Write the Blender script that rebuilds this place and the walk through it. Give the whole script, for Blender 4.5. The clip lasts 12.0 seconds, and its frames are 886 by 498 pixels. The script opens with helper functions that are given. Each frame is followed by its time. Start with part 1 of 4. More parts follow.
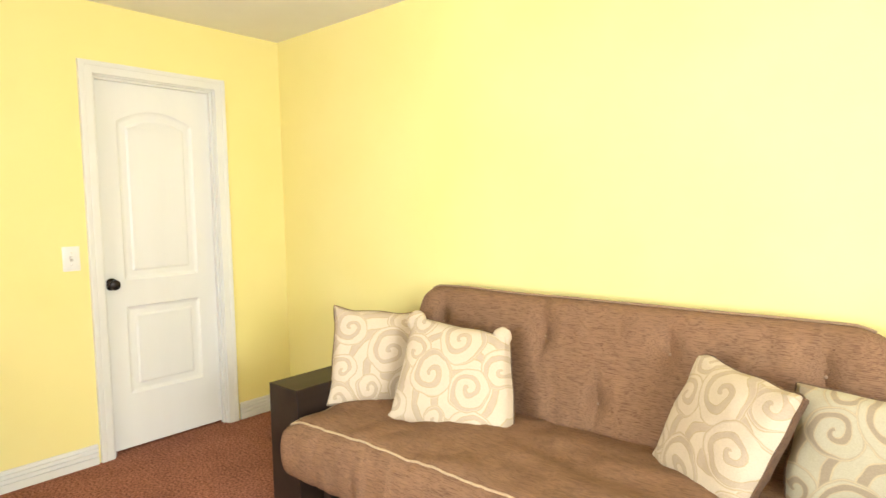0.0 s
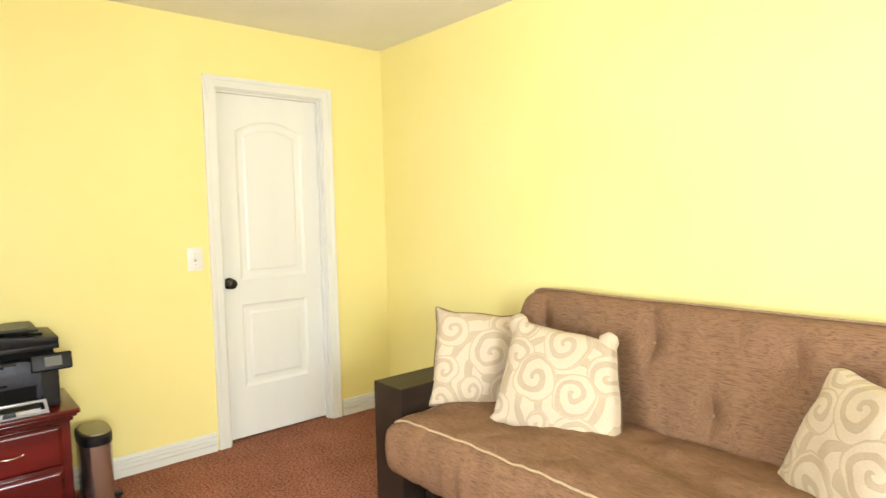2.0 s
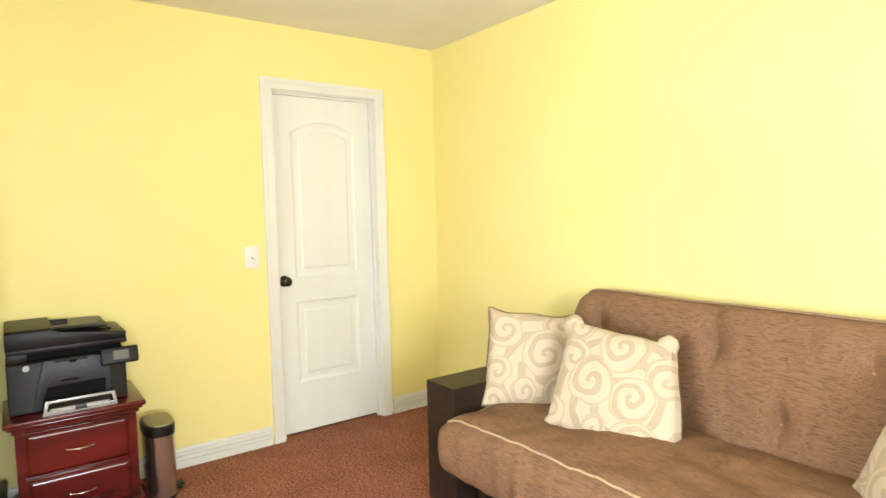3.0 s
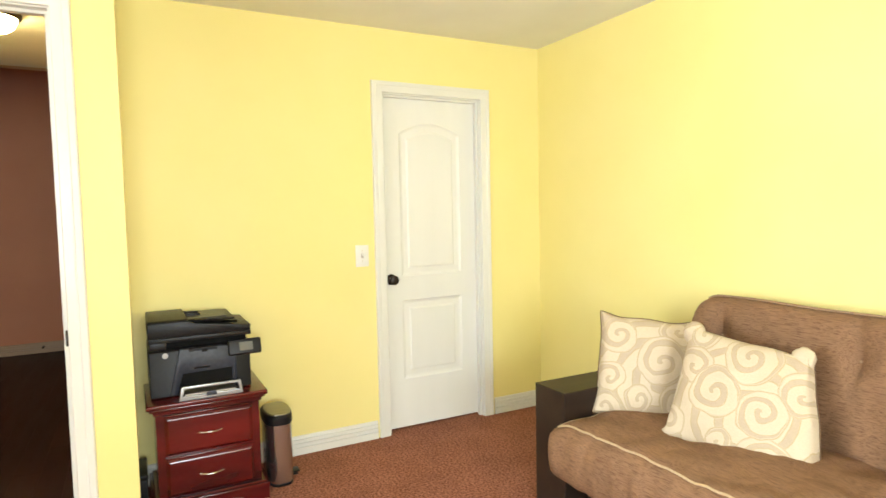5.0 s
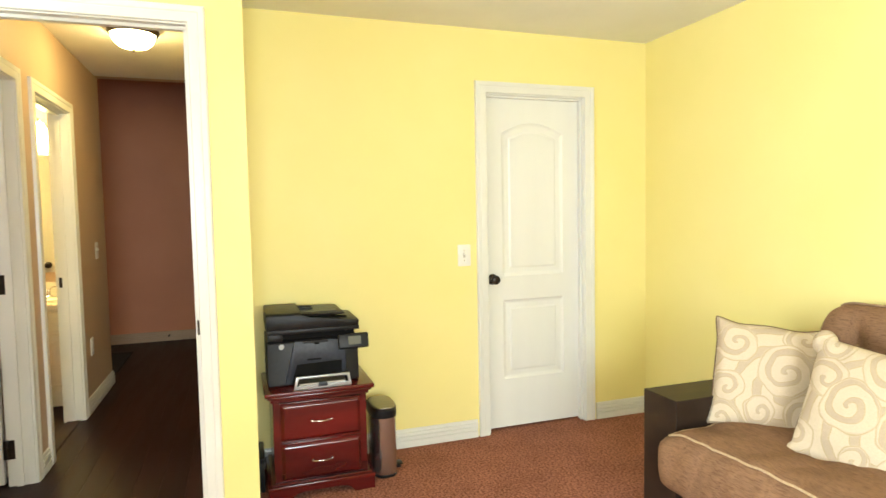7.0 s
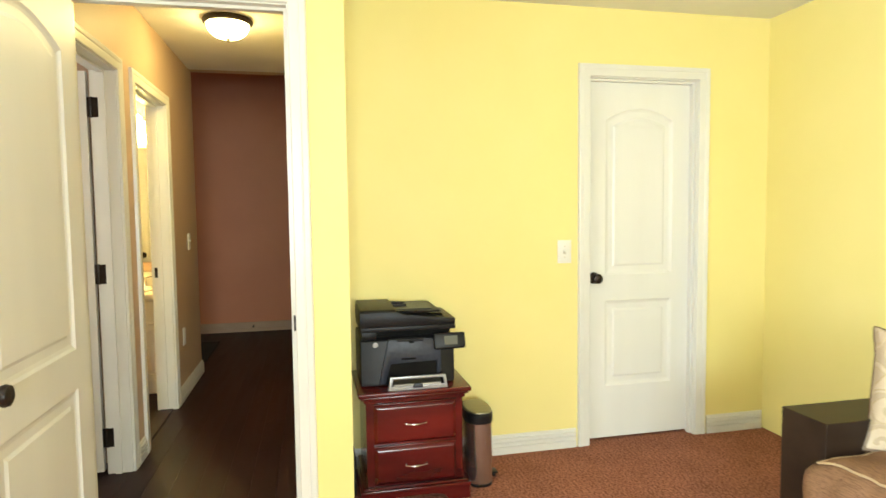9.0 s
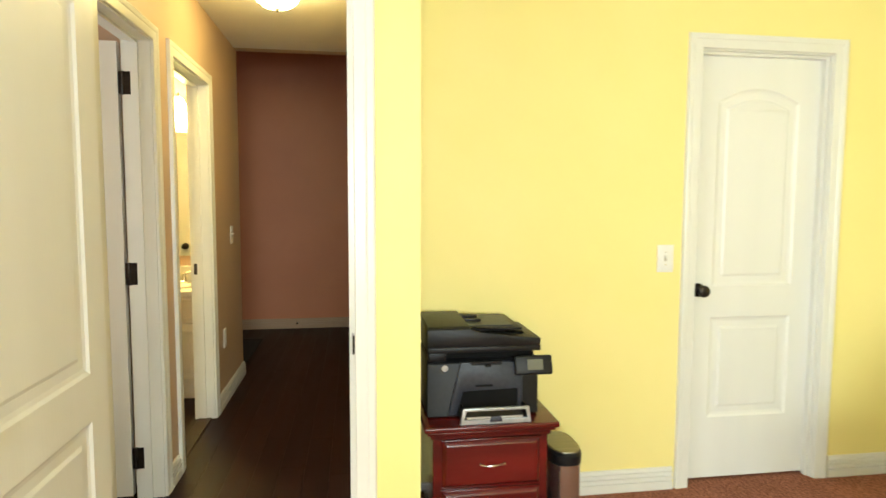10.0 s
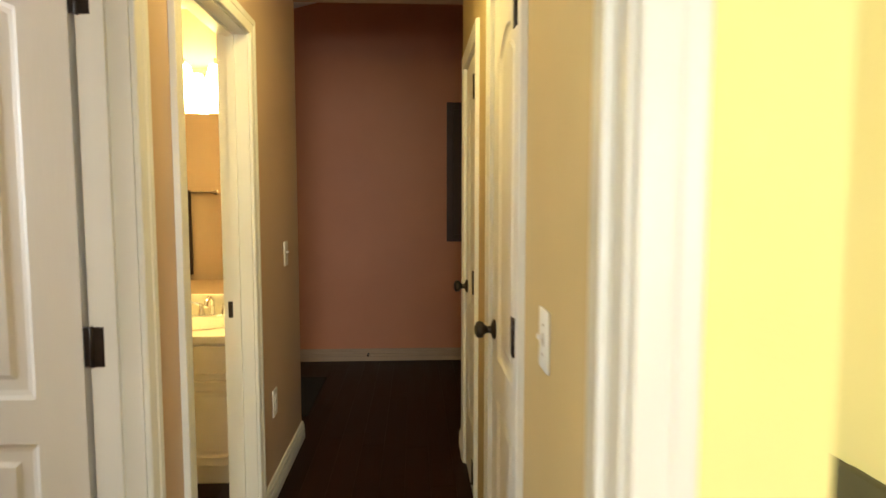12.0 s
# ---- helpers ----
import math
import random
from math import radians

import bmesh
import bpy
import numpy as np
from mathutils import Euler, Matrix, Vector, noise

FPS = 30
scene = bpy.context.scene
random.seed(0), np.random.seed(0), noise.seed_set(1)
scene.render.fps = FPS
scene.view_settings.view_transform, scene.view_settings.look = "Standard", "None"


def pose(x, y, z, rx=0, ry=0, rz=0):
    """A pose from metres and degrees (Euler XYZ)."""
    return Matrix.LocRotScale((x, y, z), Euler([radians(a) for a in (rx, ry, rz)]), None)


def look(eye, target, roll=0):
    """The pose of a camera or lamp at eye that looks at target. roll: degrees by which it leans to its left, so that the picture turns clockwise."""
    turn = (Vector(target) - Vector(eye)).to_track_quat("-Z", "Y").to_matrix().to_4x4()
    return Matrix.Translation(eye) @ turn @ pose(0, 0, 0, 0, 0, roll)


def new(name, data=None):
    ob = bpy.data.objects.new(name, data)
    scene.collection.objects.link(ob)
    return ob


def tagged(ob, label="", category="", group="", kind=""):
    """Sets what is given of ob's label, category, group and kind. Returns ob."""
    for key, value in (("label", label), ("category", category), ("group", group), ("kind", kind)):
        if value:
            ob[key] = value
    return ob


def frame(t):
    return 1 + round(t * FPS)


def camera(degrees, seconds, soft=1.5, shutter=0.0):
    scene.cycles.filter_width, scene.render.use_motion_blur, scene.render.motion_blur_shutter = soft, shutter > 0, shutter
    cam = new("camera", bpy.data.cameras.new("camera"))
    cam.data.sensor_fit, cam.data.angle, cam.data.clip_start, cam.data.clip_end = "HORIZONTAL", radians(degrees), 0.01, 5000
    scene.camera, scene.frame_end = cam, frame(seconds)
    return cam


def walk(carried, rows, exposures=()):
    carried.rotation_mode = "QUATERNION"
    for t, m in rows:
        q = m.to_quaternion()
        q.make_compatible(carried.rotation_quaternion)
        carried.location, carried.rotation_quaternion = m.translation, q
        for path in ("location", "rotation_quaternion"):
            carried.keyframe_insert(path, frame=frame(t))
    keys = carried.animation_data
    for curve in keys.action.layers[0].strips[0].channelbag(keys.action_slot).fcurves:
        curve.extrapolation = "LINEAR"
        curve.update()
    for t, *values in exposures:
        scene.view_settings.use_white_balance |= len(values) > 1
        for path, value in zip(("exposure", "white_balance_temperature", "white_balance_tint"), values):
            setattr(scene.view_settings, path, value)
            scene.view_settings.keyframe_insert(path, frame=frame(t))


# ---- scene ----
cam = camera(73.4, 12.0, shutter=0.5)
PATH = [
    (0, (0.243, 0.376, 1.332), (-1.062, 1.885, 1.186), -1.1),
    (0.5, (0.245, 0.374, 1.327), (-1.118, 1.831, 1.19), -1.3),
    (1, (0.224, 0.361, 1.322), (-1.191, 1.769, 1.192), -1.4),
    (1.5, (0.215, 0.351, 1.325), (-1.253, 1.703, 1.195), -1.5),
    (2, (0.202, 0.338, 1.326), (-1.316, 1.635, 1.2), -1.4),
    (2.5, (0.186, 0.322, 1.332), (-1.377, 1.563, 1.205), -1.3),
    (3, (0.171, 0.316, 1.329), (-1.44, 1.493, 1.203), -1.4),
    (5, (0.112, 0.23, 1.342), (-1.655, 1.159, 1.218), -1.2),
    (5.5, (0.107, 0.206, 1.343), (-1.693, 1.07, 1.221), -1.3),
    (6, (0.108, 0.199, 1.336), (-1.727, 0.986, 1.22), -1.2),
    (6.5, (0.112, 0.19, 1.332), (-1.753, 0.903, 1.219), -1.1),
    (7, (0.095, 0.172, 1.339), (-1.794, 0.819, 1.223), -1.1),
    (9, (-0.137, 0.079, 1.326), (-2.087, 0.505, 1.199), -0.7),
    (9.5, (-0.353, 0.04, 1.309), (-2.314, 0.41, 1.187), -0.4),
    (10, (-0.625, 0.005, 1.35), (-2.596, 0.301, 1.194), 0.2),
    (10.5, (-0.907, -0.016, 1.339), (-2.89, 0.199, 1.189), -0.1),
    (11, (-1.235, -0.056, 1.342), (-3.226, 0.078, 1.199), -0.1),
    (11.5, (-1.572, -0.103, 1.349), (-3.566, -0.026, 1.206), -0.2),
    (12, (-1.965, -0.200, 1.378), (-3.957, -0.103, 1.221), 0.0),
]
walk(cam, [(t, look(eye, target, roll)) for t, eye, target, roll in PATH], exposures=[(0, 0.0, 6420, 11), (3.0, 0.01, 6320, 8), (6.0, 0.01, 6360, 6), (9.5, 0.02, 6380, 1), (11.0, 0.0, 6450, 0), (12.0, -0.10, 6560, 6)])

# ---- world and large lights ----
world = bpy.data.worlds.new("sky")
scene.world = world
world.use_nodes = True
wn = world.node_tree.nodes
sky = wn.new("ShaderNodeTexSky")
sky.sky_type, sky.sun_disc = "NISHITA", False
sky.sun_elevation, sky.sun_rotation = radians(50), radians(200)
wn["Background"].inputs["Strength"].default_value = 0.10
world.node_tree.links.new(sky.outputs[0], wn["Background"].inputs["Color"])

CEIL = 2.415
W_X = -3.168          # wall with the closet door
D_X = -2.52           # wall with the hall doorway
N_Y = 2.70            # sofa wall
S_Y, E_X = -2.50, 2.85  # unseen walls behind the camera
HCEIL = 2.48
HL, HR = -0.86, 0.066  # hall side walls


DAY = (0.88, 0.95, 1.0)


def window_or_fill_light(name, at, towards, wide, high, watts, colour=(1.0, 0.97, 0.92)):
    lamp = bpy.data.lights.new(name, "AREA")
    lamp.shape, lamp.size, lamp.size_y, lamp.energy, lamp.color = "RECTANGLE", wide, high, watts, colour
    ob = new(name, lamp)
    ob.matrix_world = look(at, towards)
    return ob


window_or_fill_light("daylight_south", (-1.0, S_Y - 0.02, 1.45), (-1.0, 0, 1.35), 1.8, 1.2, 152, DAY)
window_or_fill_light("daylight_east", (E_X + 0.02, 0.2, 1.45), (0, 0.2, 1.35), 1.8, 1.2, 182, DAY)
# fill lamp added off view to brighten the far wall; no window there
window_or_fill_light("far_room_fill", (-6.15, -3.98, 1.5), (-6.15, 0, 1.4), 1.2, 1.2, 5.5, (1.0, 0.92, 0.82))
window_or_fill_light("daylight_bedroom", (-3.0, -2.98, 1.5), (-3.2, 0, 1.3), 0.6, 1.1, 46, DAY)


# ---- materials ----
def nodes_of(name):
    m = bpy.data.materials.new(name)
    m.use_nodes = True
    t = m.node_tree
    return m, t.nodes, t.links, t.nodes["Principled BSDF"]


def surface(name, a, b, scale=8.0, rough=0.5, metal=0.0, bump=0.0, bump_scale=200.0, stretch=(1, 1, 1), spec=0.5, detail=4.0, rough_var=0.0, vary=0.0, coat=0.0, mottle=0.0, tight=0.2, mid=0.5):
    """Two colours mixed by soft noise, fine relief from a second noise."""
    m, n, l, p = nodes_of(name)
    tc = n.new("ShaderNodeTexCoord")
    mp = n.new("ShaderNodeMapping")
    mp.inputs["Scale"].default_value = stretch
    l.new(tc.outputs["Object"], mp.inputs[0])
    tex = n.new("ShaderNodeTexNoise")
    tex.inputs["Scale"].default_value, tex.inputs["Detail"].default_value = scale, detail
    l.new(mp.outputs[0], tex.inputs["Vector"])
    ramp = n.new("ShaderNodeValToRGB")
    ramp.color_ramp.elements[0].position, ramp.color_ramp.elements[1].position = mid - tight, mid + tight
    ramp.color_ramp.elements[0].color, ramp.color_ramp.elements[1].color = (*a, 1), (*b, 1)
    l.new(tex.outputs["Fac"], ramp.inputs[0])
    out = ramp.outputs[0]
    if vary:
        info = n.new("ShaderNodeObjectInfo")
        mul = n.new("ShaderNodeMapRange")
        mul.inputs["To Min"].default_value, mul.inputs["To Max"].default_value = 1 - vary, 1 + vary
        l.new(info.outputs["Random"], mul.inputs["Value"])
        hsv = n.new("ShaderNodeHueSaturation")
        l.new(mul.outputs[0], hsv.inputs["Value"])
        l.new(out, hsv.inputs["Color"])
        out = hsv.outputs[0]
    if mottle:
        big = n.new("ShaderNodeTexNoise")
        big.inputs["Scale"].default_value, big.inputs["Detail"].default_value = 5.0, 5
        l.new(tc.outputs["Object"], big.inputs["Vector"])
        mr = n.new("ShaderNodeMapRange")
        mr.inputs["From Min"].default_value, mr.inputs["From Max"].default_value = 0.3, 0.7
        mr.inputs["To Min"].default_value, mr.inputs["To Max"].default_value = 1 - mottle, 1 + mottle
        l.new(big.outputs["Fac"], mr.inputs["Value"])
        hv = n.new("ShaderNodeHueSaturation")
        l.new(mr.outputs[0], hv.inputs["Value"])
        l.new(out, hv.inputs["Color"])
        out = hv.outputs[0]
    l.new(out, p.inputs["Base Color"])
    p.inputs["Roughness"].default_value, p.inputs["Metallic"].default_value = rough, metal
    p.inputs["Specular IOR Level"].default_value = spec
    p.inputs["Coat Weight"].default_value = coat
    p.inputs["Coat Roughness"].default_value = 0.15
    if rough_var:
        rr = n.new("ShaderNodeMapRange")
        rr.inputs["To Min"].default_value, rr.inputs["To Max"].default_value = rough - rough_var, rough + rough_var
        l.new(tex.outputs["Fac"], rr.inputs["Value"])
        l.new(rr.outputs[0], p.inputs["Roughness"])
    if bump:
        t2 = n.new("ShaderNodeTexNoise")
        t2.inputs["Scale"].default_value, t2.inputs["Detail"].default_value = bump_scale, 3
        l.new(mp.outputs[0], t2.inputs["Vector"])
        bp = n.new("ShaderNodeBump")
        bp.inputs["Strength"].default_value, bp.inputs["Distance"].default_value = bump, 0.004
        l.new(t2.outputs["Fac"], bp.inputs["Height"])
        l.new(bp.outputs[0], p.inputs["Normal"])
    return m


def glow(name, colour, strength):
    m, n, l, p = nodes_of(name)
    p.inputs["Base Color"].default_value = (0.9, 0.88, 0.8, 1)
    p.inputs["Emission Color"].default_value = (*colour, 1)
    p.inputs["Emission Strength"].default_value = strength
    p.inputs["Roughness"].default_value = 0.35
    return m


YELLOW = surface("yellow_paint", (0.87, 0.765, 0.305), (0.90, 0.79, 0.335), 2.5, 0.5, bump=0.12, bump_scale=130, spec=0.35)
TAUPE = surface("taupe_paint", (0.53, 0.385, 0.27), (0.57, 0.415, 0.295), 2.5, 0.5, bump=0.12, bump_scale=130, spec=0.35)
GOLD = surface("tan_gold_paint", (0.52, 0.405, 0.20), (0.56, 0.435, 0.22), 2.5, 0.5, bump=0.12, bump_scale=130, spec=0.35)
FAR_WALL = surface("brown_paint", (0.55, 0.225, 0.125), (0.59, 0.25, 0.14), 2.5, 0.5, bump=0.12, bump_scale=130, spec=0.35)
CEILING = surface("ceiling_paint", (0.83, 0.82, 0.79), (0.88, 0.87, 0.84), 3, 0.8, bump=0.35, bump_scale=60, spec=0.2)
TRIM = surface("white_trim_paint", (0.74, 0.735, 0.69), (0.79, 0.785, 0.74), 3, 0.32, bump=0.03, bump_scale=90, spec=0.5)
DOORW = surface("white_door_paint", (0.77, 0.77, 0.74), (0.83, 0.83, 0.80), 4, 0.38, bump=0.10, bump_scale=120, stretch=(1, 1, 0.12), spec=0.45)
BRONZE = surface("oil_rubbed_bronze", (0.018, 0.013, 0.010), (0.035, 0.024, 0.018), 30, 0.38, metal=0.6, rough_var=0.08)
CARPET = surface("rust_carpet", (0.155, 0.055, 0.036), (0.43, 0.185, 0.122), 86, 0.95, bump=1.0, bump_scale=200, spec=0.1, detail=10, mottle=0.12, tight=0.15)
WOOD = surface("dark_floor_wood", (0.012, 0.0047, 0.0034), (0.024, 0.0088, 0.0062), 14, 0.45, bump=0.08, bump_scale=60, stretch=(0.12, 1, 1), vary=0.2, rough_var=0.08, spec=0.16)
ESPRESSO = surface("espresso_wood", (0.019, 0.011, 0.007), (0.034, 0.020, 0.013), 9, 0.48, stretch=(1, 0.15, 1), bump=0.04, bump_scale=60, spec=0.32)
CHERRY = surface("cherry_wood", (0.045, 0.0030, 0.0032), (0.135, 0.0085, 0.0070), 7, 0.22, stretch=(1, 0.18, 1), bump=0.04, bump_scale=60, coat=0.3)
STEEL = surface("brushed_steel", (0.53, 0.51, 0.48), (0.56, 0.54, 0.51), 260, 0.25, metal=0.95, stretch=(1, 1, 0.03), rough_var=0.02)
LID_STEEL = surface("dull_steel", (0.26, 0.245, 0.20), (0.33, 0.31, 0.26), 120, 0.40, metal=1.0, stretch=(1, 0.03, 1), rough_var=0.05)
NICKEL = surface("satin_nickel", (0.68, 0.64, 0.58), (0.76, 0.72, 0.66), 60, 0.22, metal=1.0)
CHROME = surface("chrome", (0.82, 0.82, 0.82), (0.86, 0.86, 0.86), 40, 0.06, metal=1.0)
BLACKP = surface("black_plastic", (0.006, 0.006, 0.007), (0.011, 0.011, 0.012), 60, 0.38, spec=0.27, bump=0.15, bump_scale=600)
GREYP = surface("charcoal_plastic", (0.028, 0.032, 0.044), (0.040, 0.045, 0.060), 60, 0.36, spec=0.27, bump=0.12, bump_scale=600)
SILVERP = surface("silver_plastic", (0.36, 0.38, 0.40), (0.46, 0.48, 0.50), 50, 0.30, metal=0.4)
SCREEN = surface("grey_screen", (0.13, 0.135, 0.12), (0.16, 0.165, 0.15), 6, 0.12)
PAPER = surface("paper", (0.44, 0.40, 0.36), (0.54, 0.50, 0.45), 20, 0.7)
PAPER_DARKENER = surface("dark_olive_sheet", (0.055, 0.048, 0.032), (0.075, 0.066, 0.046), 30, 0.35)
PLATE = surface("white_plastic_plate", (0.80, 0.79, 0.75), (0.85, 0.84, 0.80), 20, 0.3)
CREAM = surface("cream_cabinet_paint", (0.72, 0.66, 0.55), (0.78, 0.72, 0.60), 6, 0.4)
MARBLE = surface("cultured_marble", (0.82, 0.77, 0.66), (0.88, 0.84, 0.74), 8, 0.15)
DARK = surface("dark_void", (0.006, 0.006, 0.006), (0.010, 0.010, 0.010), 5, 0.8, spec=0.1)
TOWEL = surface("dark_towel", (0.030, 0.013, 0.010), (0.055, 0.024, 0.018), 80, 0.95, bump=0.6, bump_scale=300)
MAT = surface("dark_mat", (0.012, 0.012, 0.012), (0.02, 0.02, 0.02), 60, 0.9, bump=0.6, bump_scale=300)
PIPING = surface("tan_piping", (0.44, 0.32, 0.19), (0.56, 0.42, 0.26), 90, 0.8, bump=0.3, bump_scale=400)
FABRIC = surface("brown_chenille", (0.120, 0.060, 0.033), (0.265, 0.148, 0.080), 430, 0.85, bump=0.25, bump_scale=420, stretch=(0.040, 1.0, 1.0), spec=0.25, detail=2, mottle=0.10, tight=0.14, mid=0.42)
TUFT = surface("brown_cord", (0.26, 0.165, 0.095), (0.34, 0.225, 0.135), 90, 0.8, bump=0.3, bump_scale=400)
# far trim: the dim light there is put into a darker, tan colour
DIM_TRIM = surface("dim_trim_paint", (0.43, 0.30, 0.20), (0.47, 0.33, 0.22), 3, 0.4)
WALNUT = surface("reddish_dark_wood", (0.030, 0.010, 0.008), (0.055, 0.018, 0.013), 12, 0.55, stretch=(1, 1, 0.15))
BACKING = surface("brown_pillow_back", (0.10, 0.055, 0.03), (0.16, 0.09, 0.05), 60, 0.85, bump=0.4, bump_scale=300)
GLASS_GLOW = glow("hall_lamp_glass", (1.0, 0.75, 0.28), 76.0)
SHADE_GLOW = glow("vanity_shade_glass", (1.0, 0.76, 0.28), 70.0)
MIRROR, _n, _l, _p = nodes_of("mirror")
_p.inputs["Base Color"].default_value = (0.88, 0.88, 0.88, 1)
_p.inputs["Metallic"].default_value, _p.inputs["Roughness"].default_value = 1.0, 0.02


# ---- mesh helpers ----
def part(name, bm, material, parent=None, label="", smooth=False):
    me = bpy.data.meshes.new(name)
    bmesh.ops.recalc_face_normals(bm, faces=bm.faces[:])
    bm.to_mesh(me)
    bm.free()
    me.materials.append(material)
    if smooth:
        for f in me.polygons:
            f.use_smooth = True
        me.set_sharp_from_angle(angle=radians(38))
    ob = new(name, me)
    if parent:
        ob.parent = parent
    if label:
        ob["label"] = label
    return ob


def box(bm, x0, x1, y0, y1, z0, z1, bevel=0.0, seg=2):
    r = bmesh.ops.create_cube(bm, size=1.0, matrix=Matrix.Translation(((x0 + x1) / 2, (y0 + y1) / 2, (z0 + z1) / 2)) @ Matrix.Diagonal((abs(x1 - x0), abs(y1 - y0), abs(z1 - z0), 1)))
    if bevel:
        es = list({e for v in r["verts"] for e in v.link_edges})
        bmesh.ops.bevel(bm, geom=es, offset=bevel, segments=seg, profile=0.5, affect="EDGES")
    return bm


def boxed(x0, x1, y0, y1, z0, z1, bevel=0.0, seg=2):
    return box(bmesh.new(), x0, x1, y0, y1, z0, z1, bevel, seg)


def lathe(profile, n=24, bm=None, m=Matrix.Identity(4)):
    """Turn (radius, height) pairs about z."""
    bm = bm or bmesh.new()
    rings = []
    for r, z in profile:
        if r < 1e-5:
            rings.append([bm.verts.new(m @ Vector((0, 0, z)))])
        else:
            rings.append([bm.verts.new(m @ Vector((r * math.cos(2 * math.pi * i / n), r * math.sin(2 * math.pi * i / n), z))) for i in range(n)])
    for a, b in zip(rings, rings[1:]):
        for i in range(n):
            j = (i + 1) % n
            if len(a) == 1 and len(b) == 1:
                continue
            if len(a) == 1:
                bm.faces.new((a[0], b[i], b[j]))
            elif len(b) == 1:
                bm.faces.new((a[i], a[j], b[0]))
            else:
                bm.faces.new((a[i], a[j], b[j], b[i]))
    return bm


def tube(points, radius, n=8, bm=None, closed=False):
    """A round rod along points."""
    bm = bm or bmesh.new()
    pts = [Vector(p) for p in points]
    rings = []
    up = Vector((0.13, 0.21, 0.97))
    for i, p in enumerate(pts):
        a = pts[i - 1] if i or closed else p
        b = pts[(i + 1) % len(pts)] if i + 1 < len(pts) or closed else p
        t = (b - a).normalized()
        s = t.cross(up).normalized()
        u = s.cross(t)
        rings.append([bm.verts.new(p + radius * (math.cos(2 * math.pi * k / n) * s + math.sin(2 * math.pi * k / n) * u)) for k in range(n)])
    pairs = list(zip(rings, rings[1:])) + ([(rings[-1], rings[0])] if closed else [])
    for a, b in pairs:
        for k in range(n):
            bm.faces.new((a[k], a[(k + 1) % n], b[(k + 1) % n], b[k]))
    if not closed:
        bm.faces.new(rings[0])
        bm.faces.new(rings[-1])
    return bm


def on_wall(x, y, axis, z=0.0):
    """Local frame on a wall: x runs along the wall, y up, z out of it. axis: the way the wall faces."""
    n = {"+x": Vector((1, 0, 0)), "-x": Vector((-1, 0, 0)), "+y": Vector((0, 1, 0)), "-y": Vector((0, -1, 0))}[axis]
    u = Vector((0, 0, 1))
    s = u.cross(n)
    return Matrix(((s.x, u.x, n.x, x), (s.y, u.y, n.y, y), (s.z, u.z, n.z, z), (0, 0, 0, 1)))


CASING = [(0.0, 0.0), (0.0, 0.010), (0.003, 0.013), (0.034, 0.0145), (0.038, 0.0135), (0.043, 0.0165), (0.060, 0.018), (0.065, 0.016), (0.068, 0.0)]


def casing(parent, m, half, top):
    """Mitred moulding round an opening 2*half wide."""
    bm = bmesh.new()
    stations = [((-half, 0.0), (-1, 0)), ((-half, top), (-1, 1)), ((half, top), (1, 1)), ((half, 0.0), (1, 0))]
    rows = [[bm.verts.new(m @ Vector((s + o * u, z + p * u, v))) for u, v in CASING] for (s, z), (o, p) in stations]
    for a, b in zip(rows, rows[1:]):
        for i in range(len(CASING) - 1):
            bm.faces.new((a[i], a[i + 1], b[i + 1], b[i]))
    bm.faces.new(rows[0])
    bm.faces.new(rows[-1])
    return part("casing", bm, TRIM, parent)


def jamb(parent, m, half, top, deep, stop=None):
    """Lining boards of an opening, from the wall face back by deep; stop: how far back the stop strip lies."""
    th = 0.018
    bm = bmesh.new()
    for a, b, c, d in ((-half, -half + th, 0, top), (half - th, half, 0, top), (-half + th, half - th, top - th, top)):
        box(bm, a, b, c, d, -deep, -0.0005)
    if stop is not None:
        for a, b, c, d in ((-half + th, -half + th + 0.012, 0, top - th), (half - th - 0.012, half - th, 0, top - th), (-half + th + 0.012, half - th - 0.012, top - th - 0.012, top - th)):
            box(bm, a, b, c, d, -stop - 0.03, -stop)
    bm.transform(m)
    return part("jamb", bm, TRIM, parent)


